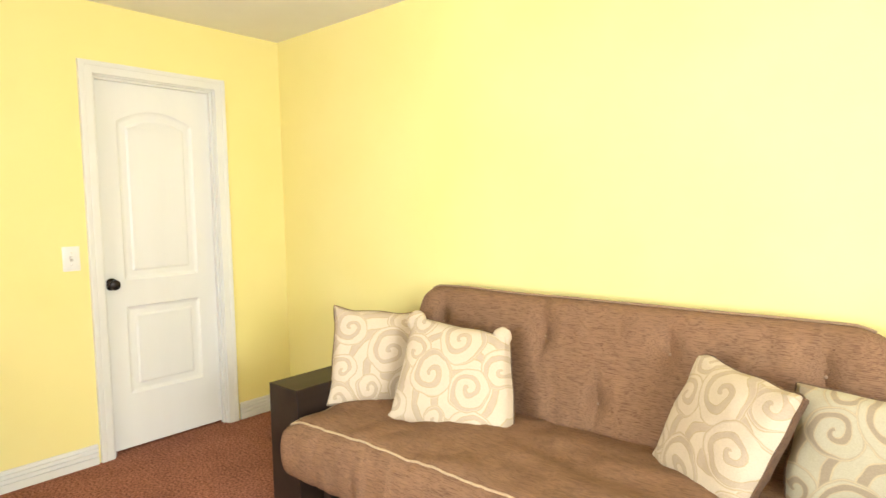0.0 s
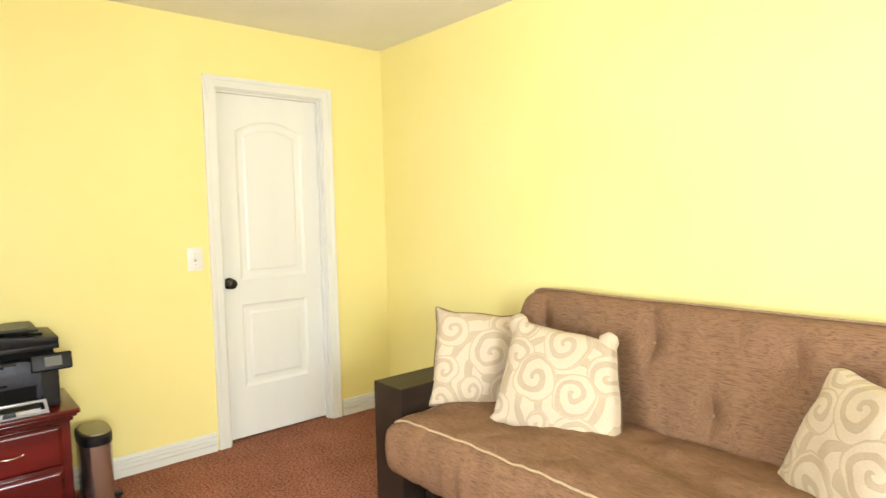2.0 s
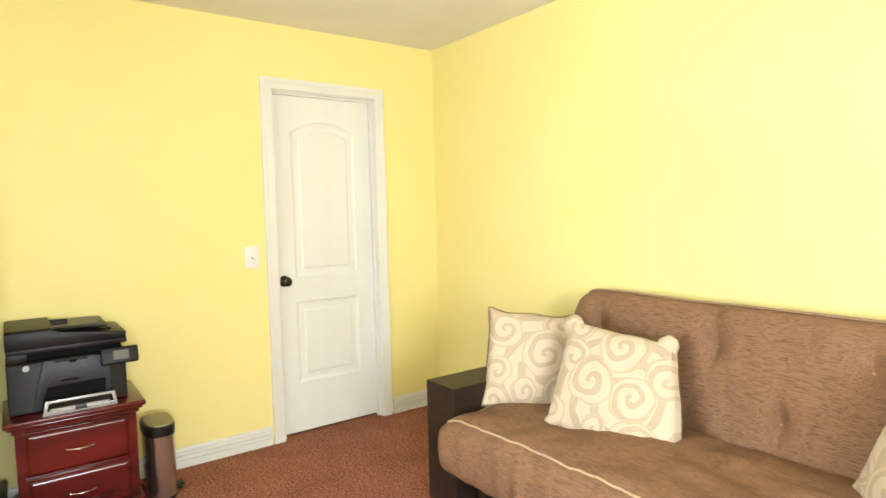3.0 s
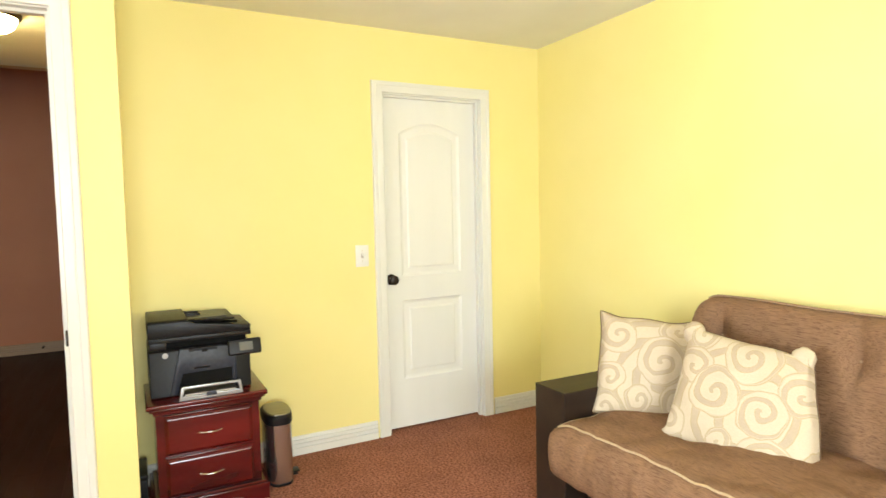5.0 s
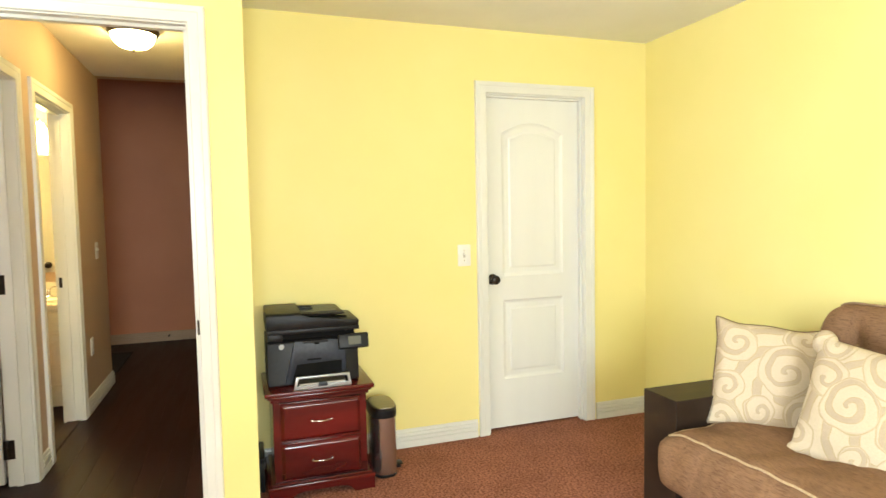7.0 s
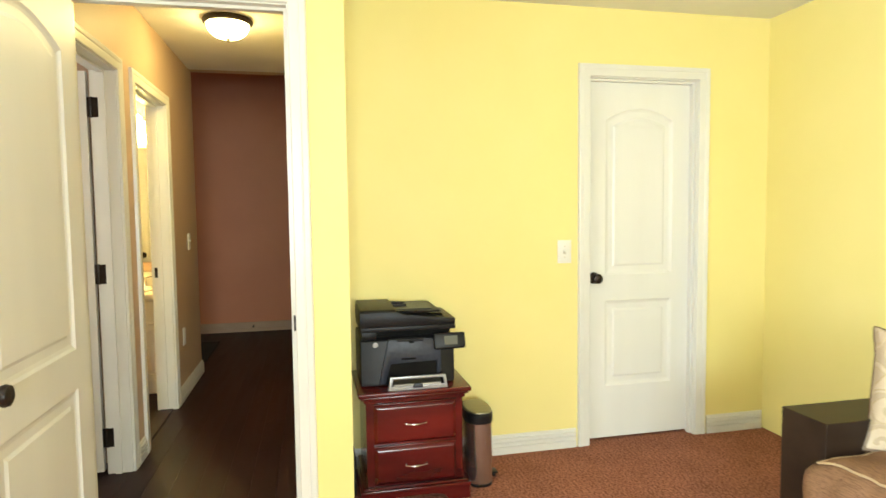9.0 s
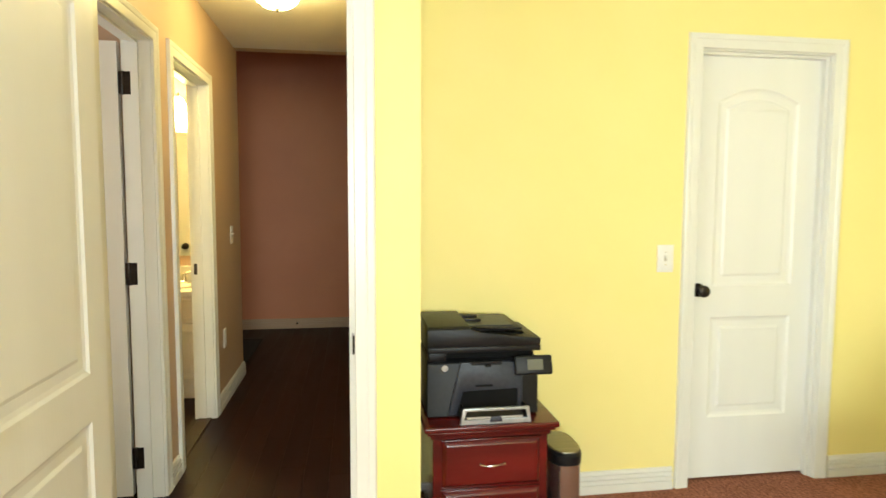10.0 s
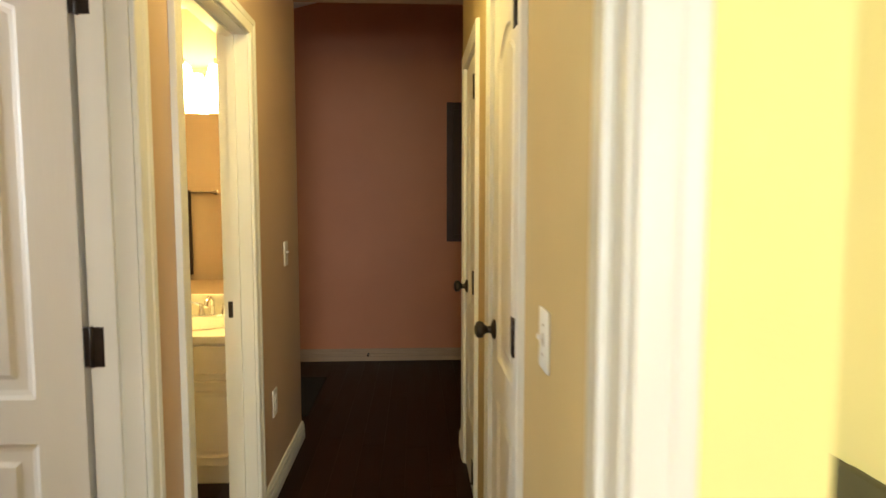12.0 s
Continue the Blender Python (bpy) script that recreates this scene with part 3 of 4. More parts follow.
IVORY, SAND, GREIGE, THREAD = (0.60, 0.50, 0.365), (0.475, 0.375, 0.265), (0.455, 0.355, 0.25), (0.46, 0.36, 0.215)
SPIRAL_SETS = [
    ((-0.12, 0.125, 0.085, 0.050, 1), (0.13, 0.17, 0.08, 0.046, -1), (-0.15, -0.06, 0.07, 0.045, -1), (-0.16, -0.19, 0.08, 0.046, 1), (0.15, -0.13, 0.085, 0.05, -1), (-0.02, -0.135, 0.062, 0.045, 1), (0.065, 0.03, 0.11, 0.056, 1)),
    ((-0.18, 0.20, 0.06, 0.045, 1), (0.20, 0.08, 0.085, 0.050, -1), (-0.18, 0.08, 0.075, 0.050, -1), (0.015, 0.165, 0.105, 0.055, 1), (0.145, -0.205, 0.11, 0.055, 1), (-0.235, -0.16, 0.08, 0.048, -1), (-0.02, -0.165, 0.055, 0.045, -1), (0.095, -0.03, 0.09, 0.052, -1), (-0.08, 0.0, 0.100, 0.058, 1)),
    ((-0.08, 0.21, 0.08, 0.045, 1), (-0.20, -0.09, 0.065, 0.045, 1), (0.19, 0.16, 0.07, 0.045, -1), (-0.11, 0.08, 0.075, 0.048, -1), (0.04, 0.14, 0.105, 0.055, 1), (0.13, -0.01, 0.10, 0.054, -1), (-0.06, -0.14, 0.105, 0.056, 1), (0.17, -0.18, 0.075, 0.048, 1)),
]
PILLOW_CLOTH = [spiral_fabric("spiral_cloth", s, IVORY, SAND, GREIGE) for s in SPIRAL_SETS]


# sage tone, with the rear pillow's shade put into darker colours
SHADED_SAGE_CLOTH = spiral_fabric("shaded_sage_spiral_cloth", SPIRAL_SETS[2], (0.42, 0.37, 0.25), (0.30, 0.235, 0.15), (0.29, 0.23, 0.15))


def throw_pillow(cloth, centre, right, up, wide, high, thick, label, ears=0.0, seed=0, hollow=0.08, ear=4, taper=0.0, shear=0.0):
    """A knife-edged square cushion: patterned front, brown back, corded seam."""
    r, u = Vector(right).normalized(), Vector(up)
    nrm = r.cross(u).normalized()
    u = nrm.cross(r).normalized()
    m = Matrix(((r.x, u.x, nrm.x, centre[0]), (r.y, u.y, nrm.y, centre[1]), (r.z, u.z, nrm.z, centre[2]), (0, 0, 0, 1)))
    root = thing("throw_pillow", label, "pillow", "swirl throw pillows")
    root.matrix_world = m
    N = 30

    def at(i, j, side):
        a, b = -1 + 2 * i / N, -1 + 2 * j / N
        k = max(0.0, abs(a) + abs(b) - 1.70) / 0.30
        pull = 1 - 0.065 * k * k
        x = pull * a * (1 - hollow * (1 - b ** ear) * a * a) * wide / 2
        y = pull * b * (1 - hollow * (1 - a ** ear) * b * b) * high / 2
        puff = ((1 - a * a) * (1 - b * b)) ** 0.36
        z = side * (thick / 2 * puff + (0.022 if ear < 6 else 0.040) * (abs(a * b) ** 4) * (1 - a ** 24) ** 0.5 * (1 - b ** 24) ** 0.5)
        wr = noise.noise(Vector((x * 14, y * 14, seed * 7.1 + side))) * 0.008 + noise.noise(Vector((x * 34, y * 34, seed * 3.3))) * 0.0025
        z += side * wr * min(1, puff * 1.6)
        c = abs(a) ** 6 * abs(b) ** 6
        z += ears * c * (1 if b > 0 else 0.3)
        y += 0.010 * noise.noise(Vector((a * 2, seed * 1.7, 0)))
        x += 0.010 * noise.noise(Vector((seed * 2.7, b * 2, 3)))
        return x * (1 - taper * b) + shear * b, y, z

    for side, name, mat in ((1, "front_cover", cloth), (-1, "back_cover", BACKING)):
        bm = bmesh.new()
        g = [[bm.verts.new(at(i, j, side)) for j in range(N + 1)] for i in range(N + 1)]
        for i in range(N):
            for j in range(N):
                bm.faces.new((g[i][j], g[i + 1][j], g[i + 1][j + 1], g[i][j + 1]))
        if side < 0:
            bmesh.ops.reverse_faces(bm, faces=bm.faces[:])
        part(name, bm, mat, root, "" if side > 0 else "plain brown woven back", smooth=True)
    if ear > 6:
        for s, e in ((-1, 1), (1, 1), (-1, -1)):
            bm = bmesh.new()
            bmesh.ops.create_icosphere(bm, subdivisions=3, radius=1.0)
            for v in bm.verts:
                k = 1 + 0.16 * noise.noise(v.co * 1.7 + Vector((s, seed, 0)))
                v.co = Vector((s * (wide / 2 - 0.048) * (1 - taper * e) + shear * e + 0.042 * v.co.x * k, e * (high / 2 - 0.036) + 0.046 * v.co.y * k, 0.014 + 0.030 * v.co.z * k))
            part("corner_fold", bm, cloth, root, smooth=True)
    edge = [at(i, 0, 1) for i in range(N)] + [at(N, j, 1) for j in range(N)] + [at(N - i, N, 1) for i in range(N)] + [at(0, N - j, 1) for j in range(N)]
    part("piping", tube(edge, 0.0034, 6, closed=True), BACKING, root, "brown corded seam", smooth=True)
    return root


# ---- futon ----
def soft_block(nx, ny, nz, shape):
    """A closed block of cells; shape maps (-1..1)^3 to a place."""
    bm = bmesh.new()
    made = {}

    def vert(i, j, k):
        if (i, j, k) not in made:
            made[i, j, k] = bm.verts.new(shape(-1 + 2 * i / nx, -1 + 2 * j / ny, -1 + 2 * k / nz))
        return made[i, j, k]

    for i in range(nx):
        for j in range(ny):
            for k in (0, nz):
                bm.faces.new((vert(i, j, k), vert(i + 1, j, k), vert(i + 1, j + 1, k), vert(i, j + 1, k)))
        for k in range(nz):
            for j in (0, ny):
                bm.faces.new((vert(i, j, k), vert(i + 1, j, k), vert(i + 1, j, k + 1), vert(i, j, k + 1)))
    for j in range(ny):
        for k in range(nz):
            for i in (0, nx):
                bm.faces.new((vert(i, j, k), vert(i, j + 1, k), vert(i, j + 1, k + 1), vert(i, j, k + 1)))
    return bm


def rounded(p, half, r):
    """Pull a point of a box on to the box with rounded edges."""
    q = Vector([max(-h + r, min(h - r, c)) for c, h in zip(p, half)])
    d = Vector(p) - q
    return q + d.normalized() * r if d.length > 1e-9 else Vector(p)


SOFA_MID = -0.82
futon = thing("futon_sofa", "brown chenille futon sofa with espresso wooden arms", "sofa", at=(0, 0, 0))
for x0, x1 in ((-2.063, -1.858), (0.218, 0.423)):
    bm = boxed(x0, x1, 1.835, 2.60, 0.0, 0.557, 0.003, 2)
    part("arm", bm, ESPRESSO, futon, "espresso-stained wide flat wooden arm")
part("front_rail", boxed(-1.858, 0.218, 1.90, 1.93, 0.13, 0.235, 0.003, 1), ESPRESSO, futon)
part("rear_rail", boxed(-1.858, 0.218, 2.54, 2.57, 0.13, 0.235, 0.003, 1), ESPRESSO, futon)
for x in (-1.83, -0.84, 0.155):
    part("support_leg", boxed(x, x + 0.05, 1.935, 1.985, 0.0, 0.20, 0.003, 1), ESPRESSO, futon)

SEAT_TUFTS = [(-1.42, 2.05), (-0.76, 2.10), (-0.10, 2.05)]


def seat_shape(a, b, c):
    half = (1.033, 0.355, 0.118)
    p = rounded((a * half[0], b * half[1], c * half[2]), half, 0.055)
    x, y, z = p.x + SOFA_MID, p.y + 2.130, p.z + 0.328
    lip = max(0, (-b - 0.78) / 0.22)
    x += 0.045 * a ** 9 * min(1, lip * 1.6) * (1 - 0.5 * max(0, c) ** 3)
    y -= 0.032 * lip * (1 - c * c)
    z -= 0.02 * lip * max(0, -c)
    top = max(0, c)
    z += top * (0.028 * (1 - a ** 6) - 0.035 * max(0, b) ** 2 + 0.010 * (1 - b * b))
    for tx, ty in SEAT_TUFTS:
        d = math.hypot((x - tx) / 1.6, y - ty)
        z -= 0.022 * math.exp(-(d / 0.06) ** 2) * top
    z += (0.010 * noise.noise(Vector((x * 5, y * 9, 1))) + 0.006 * noise.noise(Vector((x * 14 + y * 5, y * 9, 5))) + 0.003 * noise.noise(Vector((x * 30, y * 22, 7)))) * (0.3 + top)
    # puckers that run down the front
    if b < -0.55:
        y += (0.012 * noise.noise(Vector((x * 15, z * 3.0, 9))) + 0.007 * noise.noise(Vector((x * 32, z * 5, 2)))) * (1 - max(0, c) ** 2) * lip
    return x, y, z


part("seat_mattress", soft_block(150, 34, 10, seat_shape), FABRIC, futon, "brown chenille seat mattress with puckered front", smooth=True)

BACK_TUFTS = [(-1.61, 0.41), (-1.05, 0.41), (-0.527, 0.41), (-0.048, 0.41), (-1.32, 0.18), (-0.79, 0.18), (-0.29, 0.18)]


def back_shape(a, b, c):
    """a along, b through (front -1), c up the slope."""
    half = (1.03, 0.075, 0.29)
    p = rounded((a * half[0], b * half[1], c * half[2]), (1.03, 0.075, 0.29), 0.055)
    rise = p.z + 0.29
    k = max(0, (rise - 0.10) / 0.48)
    reach = 1.03 - 0.10 * k ** 1.5
    cut = max(0, rise - 0.48) / 0.10
    reach -= 0.07 * (1 - math.sqrt(max(0, 1 - min(1, cut) ** 2)))
    x = p.x / 1.03 * reach
    bulge = 0.016 * (1 - a ** 8) * (1 - c ** 4) * (-1 if b < 0 else 0.3)
    y = p.y + bulge
    wx = x + SOFA_MID
    front = max(0, -b)
    for tx, tr in BACK_TUFTS:
        d = math.hypot((wx - tx) / 0.9, (rise - tr) / 1.2)
        y += front * (0.028 * math.exp(-(d / 0.05) ** 2) + 0.013 * math.exp(-((wx - tx) / 0.018) ** 2 - ((rise - tr) / 0.12) ** 2))
    y += front * (0.009 * noise.noise(Vector((wx * 7, rise * 6, 4))) + 0.007 * noise.noise(Vector((wx * 16, rise * 10, 8))) + 0.003 * noise.noise(Vector((wx * 36, rise * 22, 3))))
    z = p.z + 0.006 * noise.noise(Vector((wx * 3, 1, 2))) * max(0, c)
    q = pose(SOFA_MID, 2.545, 0.650, -11) @ Vector((x, y, z))
    return q.x, q.y, q.z


part("back_mattress", soft_block(140, 8, 40, back_shape), FABRIC, futon, "brown chenille tufted back mattress", smooth=True)


side = [seat_shape(-0.985, 1 - 1.95 * i / 12, 0.93) for i in range(12)]
front = [seat_shape(-0.985 + 1.97 * i / 90, -0.95, 0.93) for i in range(91)]
side2 = [seat_shape(0.985, -0.95 + 1.95 * i / 12, 0.93) for i in range(1, 13)]
part("piping", tube([Vector(p) + Vector((0, -0.001, 0.003)) for p in side + front + side2], 0.0046, 8), PIPING, futon, "tan corded piping", smooth=True)
pts = [back_shape(-1 + 2 * i / 90, -0.55, 0.985) for i in range(91)]
part("piping", tube([Vector(p) + Vector((0, -0.002, 0.004)) for p in pts], 0.0048, 8), TUFT, futon, "brown corded piping", smooth=True)
for tx, tr in BACK_TUFTS:
    a = (tx - SOFA_MID) / (1.03 - 0.10 * max(0, (tr - 0.10) / 0.48) ** 1.5)
    c = tr / 0.29 - 1
    p = back_shape(a, -1, c)
    bm = lathe([(0, 0.003), (0.004, 0.0022), (0.006, 0.0), (0.004, -0.0022), (0, -0.003)], 10, m=Matrix.Translation(Vector(p) + Vector((0, -0.003, 0))) @ pose(0, 0, 0, 79))
    part("tuft_button", bm, TUFT, futon, smooth=True)

throw_pillow(PILLOW_CLOTH[0], (-1.765, 2.205, 0.638), (0.67, 0.74, -0.10), (-0.097, 0.10, 0.43), 0.44, 0.485, 0.17, "ivory and tan swirl throw pillow leaning on the futon arm", 0.01, 1, 0.13)
throw_pillow(PILLOW_CLOTH[1], (-1.305, 2.230, 0.606), (0.944, 0.26, -0.115), (-0.03, 0.19, 0.40), 0.548, 0.495, 0.19, "plump ivory and tan swirl throw pillow with folded corners", 0.0, 2, 0.09, 8, 0.12, -0.045)
throw_pillow(PILLOW_CLOTH[2], (-0.285, 2.265, 0.612), (0.735, -0.53, -0.04), (0.20, 0.20, 0.93), 0.43, 0.455, 0.16, "ivory and tan swirl throw pillow tipped sideways", 0.01, 3, shear=0.048)
throw_pillow(SHADED_SAGE_CLOTH, (0.105, 2.350, 0.580), (0.96, 0.10, -0.06), (0.0, 0.25, 0.95), 0.46, 0.42, 0.15, "sage and tan swirl throw pillow behind another pillow, its shade put into the cloth colour", 0.01, 4)

# ---- nightstand ----
NX, NM = -2.757, 0.512   # front plane, middle along y
stand = thing("nightstand", "cherry-red two-drawer wooden nightstand with dentil moulding", "nightstand", at=(0, 0, 0))
bm = bmesh.new()
box(bm, -3.13, NX, NM - 0.222, NM + 0.222, 0.085, 0.472, 0.003, 1)
part("body", bm, CHERRY, stand)
bm = bmesh.new()
box(bm, -3.145, NX + 0.036, NM - 0.258, NM + 0.258, 0.503, 0.525, 0.006, 3)
box(bm, -3.14, NX + 0.024, NM - 0.246, NM + 0.246, 0.490, 0.5035, 0.004, 2)
box(bm, -3.135, NX + 0.010, NM - 0.232, NM + 0.232, 0.4715, 0.4905, 0.002, 1)
part("top", bm, CHERRY, stand, "cherry-red moulded top board", smooth=True)
for i in range(22):
    y = NM - 0.225 + i * 0.0207
    part("dentil", boxed(NX + 0.009, NX + 0.019, y, y + 0.0125, 0.4735, 0.4885, 0.0015, 1), CHERRY, stand)
bm = bmesh.new()
box(bm, -3.135, NX + 0.030, NM - 0.254, NM + 0.254, 0.058, 0.076, 0.004, 2)
box(bm, -3.135, NX + 0.018, NM - 0.240, NM + 0.240, 0.0755, 0.086, 0.003, 1)
part("base_moulding", bm, CHERRY, stand, smooth=True)
# bracket feet with a curved apron
bm = bmesh.new()
outline = [(-0.25, 0.0), (-0.15, 0.0), (-0.145, 0.012), (-0.125, 0.030), (-0.09, 0.038), (0.09, 0.038), (0.125, 0.030), (0.145, 0.012), (0.15, 0.0), (0.25, 0.0), (0.25, 0.0585), (-0.25, 0.0585)]
f0 = [bm.verts.new((NX + 0.026, NM + y, z)) for y, z in outline]
f1 = [bm.verts.new((NX - 0.006, NM + y, z)) for y, z in outline]
bm.faces.new(f0), bm.faces.new(f1)
for i in range(len(outline)):
    j = (i + 1) % len(outline)
    bm.faces.new((f0[i], f0[j], f1[j], f1[i]))
for y in (NM - 0.25, NM + 0.226):
    box(bm, -3.13, NX - 0.0065, y, y + 0.024, 0.0, 0.0585)
part("bracket_base", bm, CHERRY, stand)
for z0, z1 in ((0.284, 0.463), (0.094, 0.269)):
    y0, y1 = NM - 0.188, NM + 0.188
    bm = bmesh.new()
    lev = ((0.0, 0.0), (0.0, 0.008), (0.013, 0.019), (0.018, 0.0205))
    rows = [[bm.verts.new((NX + d, y, z)) for y, z in ((y0 + i, z0 + i), (y1 - i, z0 + i), (y1 - i, z1 - i), (y0 + i, z1 - i))] for i, d in lev]
    for a, b in zip(rows, rows[1:]):
        for i in range(4):
            j = (i + 1) % 4
            bm.faces.new((a[i], a[j], b[j], b[i]))
    bm.faces.new(rows[-1])
    bm.faces.new(rows[0])
    dr = part("drawer", bm, CHERRY, stand, "cherry-red bevelled drawer front")
    part("drawer_lip", boxed(NX + 0.001, NX + 0.017, y0 - 0.003, y1 + 0.003, z1 + 0.0005, z1 + 0.0055, 0.002, 2), CHERRY, dr, smooth=True)
    zc = (z0 + z1) / 2 - 0.002
    bow = [(NX + 0.026 + 0.014 * math.cos(math.pi * t / 2 * 0.98) ** 0.7, NM + 0.047 * t, zc + 0.0015 * abs(t) ** 2) for t in [-1 + i / 8 for i in range(17)]]
    bm = tube(bow, 0.0017, 8)
    lathe([(0, -0.010), (0.004, -0.006), (0.0055, 0), (0.004, 0.006), (0, 0.010)], 10, bm, pose(NX + 0.040, NM, zc, 90))
    for s in (-1, 1):
        lathe([(0.006, 0), (0.005, 0.006), (0.003, 0.012), (0, 0.013)], 10, bm, pose(NX + 0.0222, NM + s * 0.046, zc + 0.003, 0, 90))
    part("drawer_pull", bm, NICKEL, dr, "satin nickel bow pull", smooth=True)

# ---- printer ----
PX, PB, PZ = -2.825, -3.135, 0.5255     # front, back, base
printer = thing("printer", "black and charcoal multifunction laser printer on the nightstand", "printer", at=(0.003, 0.008, 0))
Y0, Y1 = 0.268, 0.706


def prism(outline, x0, x1, axis="x"):
    """Extrude a (y, z) outline from x0 to x1, or an (x, z) outline along y."""
    bm = bmesh.new()
    if axis == "x":
        a, b = [bm.verts.new((x0, p, q)) for p, q in outline], [bm.verts.new((x1, p, q)) for p, q in outline]
    else:
        a, b = [bm.verts.new((p, x0, q)) for p, q in outline], [bm.verts.new((p, x1, q)) for p, q in outline]
    bm.faces.new(a), bm.faces.new(b)
    for i in range(len(outline)):
        j = (i + 1) % len(outline)
        bm.faces.new((a[i], a[j], b[j], b[i]))
    return bm


def softened(bm, w=0.003, seg=2, angle=30):
    bmesh.ops.recalc_face_normals(bm, faces=bm.faces[:])
    es = [e for e in bm.edges if len(e.link_faces) == 2 and e.calc_face_angle(0) > radians(angle)]
    bmesh.ops.bevel(bm, geom=es, offset=w, segments=seg, profile=0.5, affect="EDGES")
    return bm


part("body", softened(prism([(PX + 0.004, PZ + 0.004), (PX, PZ + 0.02), (PX - 0.006, PZ + 0.210), (PX - 0.03, PZ + 0.224), (PB, PZ + 0.224), (PB, PZ + 0.004)], Y0, Y1, "y"), 0.006), BLACKP, printer, smooth=True)
for y in (Y0 + 0.03, Y1 - 0.05):
    part("foot", boxed(PX - 0.05, PX - 0.03, y, y + 0.02, PZ, PZ + 0.005), BLACKP, printer)
# centre front cover, wider at the foot, round a dark paper mouth
fc = [(Y0 + 0.080, 0.012), (Y0 + 0.112, 0.012), (Y0 + 0.138, 0.102), (Y0 + 0.352, 0.108), (Y0 + 0.352, 0.012), (Y0 + 0.372, 0.012), (Y0 + 0.372, 0.205), (Y0 + 0.305, 0.215), (Y0 + 0.128, 0.215)]
part("front_cover", softened(prism([(y, PZ + z) for y, z in fc], PX - 0.012, PX + 0.008), 0.003), GREYP, printer, "charcoal grey slanted front cover", smooth=True)
part("paper_mouth", boxed(PX - 0.01, PX + 0.0055, Y0 + 0.10, Y0 + 0.355, PZ + 0.008, PZ + 0.107), DARK, printer, "dark paper output mouth")
part("feed_slot", boxed(PX, PX + 0.0105, Y0 + 0.186, Y0 + 0.254, PZ + 0.119, PZ + 0.127, 0.002, 1), DARK, printer)
part("cover_notch", boxed(PX - 0.01, PX + 0.0105, Y0 + 0.165, Y0 + 0.290, PZ + 0.203, PZ + 0.218, 0.003, 1), BLACKP, printer)
part("release_tab", boxed(PX, PX + 0.016, Y0 + 0.222, Y0 + 0.246, PZ + 0.196, PZ + 0.207, 0.003, 2), DARK, printer)
bm = lathe([(0, 0.002), (0.0115, 0.002), (0.013, 0.0)], 24, m=pose(PX - 0.0005, Y0 + 0.068, PZ + 0.193, 0, 90))
part("badge", bm, SILVERP, printer, "round silver badge", smooth=True)
# tray: silver frame round a paper stack
t0, t1, tx = 0.380, 0.653, -2.737
bm = bmesh.new()
outer = [(t0, 0.0008), (t1, 0.0008), (t1 - 0.009, 0.062), (t0 + 0.012, 0.062)]
inner = [(t0 + 0.015, 0.019), (t1 - 0.014, 0.019), (t1 - 0.022, 0.051), (t0 + 0.026, 0.051)]
ring = [[bm.verts.new((x, y, PZ + z)) for y, z in o] for o, x in ((outer, tx - 0.012), (outer, tx), (inner, tx), (inner, tx - 0.012))]
for a, b in zip(ring, ring[1:] + ring[:1]):
    for i in range(4):
        j = (i + 1) % 4
        bm.faces.new((a[i], a[j], b[j], b[i]))
part("tray_frame", softened(bm, 0.002), SILVERP, printer, "silver-grey paper tray front", smooth=True)
bm = bmesh.new()
box(bm, PX - 0.02, tx - 0.012, t0 + 0.014, t0 + 0.020, PZ, PZ + 0.052)
box(bm, PX - 0.02, tx - 0.012, t1 - 0.016, t1 - 0.010, PZ, PZ + 0.052)
box(bm, PX - 0.02, tx - 0.012, t0 + 0.020, t1 - 0.016, PZ + 0.0, PZ + 0.004)
part("tray", bm, BLACKP, printer, "dark open paper tray")
part("paper_stack", boxed(PX - 0.015, tx - 0.0125, t0 + 0.028, t1 - 0.030, PZ + 0.0045, PZ + 0.0245, 0.001, 1), PAPER, printer, "stack of paper in the tray")
# dark sheet added so the paper's top reads dim inside the tray
part("darkening_sheet", boxed(PX - 0.005, tx - 0.0128, t0 + 0.022, t1 - 0.024, PZ + 0.0247, PZ + 0.0265), PAPER_DARKENER, printer, "dark olive sheet added over the paper to darken its top")
tm = (t0 + t1) / 2
part("tray_handle", softened(prism([(tm - 0.024, PZ + 0.010), (tm + 0.024, PZ + 0.010), (tm + 0.020, PZ + 0.026), (tm + 0.012, PZ + 0.032), (tm - 0.012, PZ + 0.032), (tm - 0.020, PZ + 0.026)], tx - 0.004, tx + 0.006), 0.003), GREYP, printer, smooth=True)
# control panel, tipped back
pm = pose(PX + 0.004, Y0 + 0.412, PZ + 0.196, 0, -14, 0)
bm = boxed(-0.010, 0.020, -0.075, 0.075, -0.037, 0.037, 0.008, 3)
bm.transform(pm)
panel = part("control_panel", bm, BLACKP, printer, "tilted black control panel", smooth=True)
bm = boxed(0.0195, 0.0212, -0.026, 0.036, -0.019, 0.022, 0.001, 1)
bm.transform(pm)
part("screen", bm, SCREEN, panel, "grey touch screen")
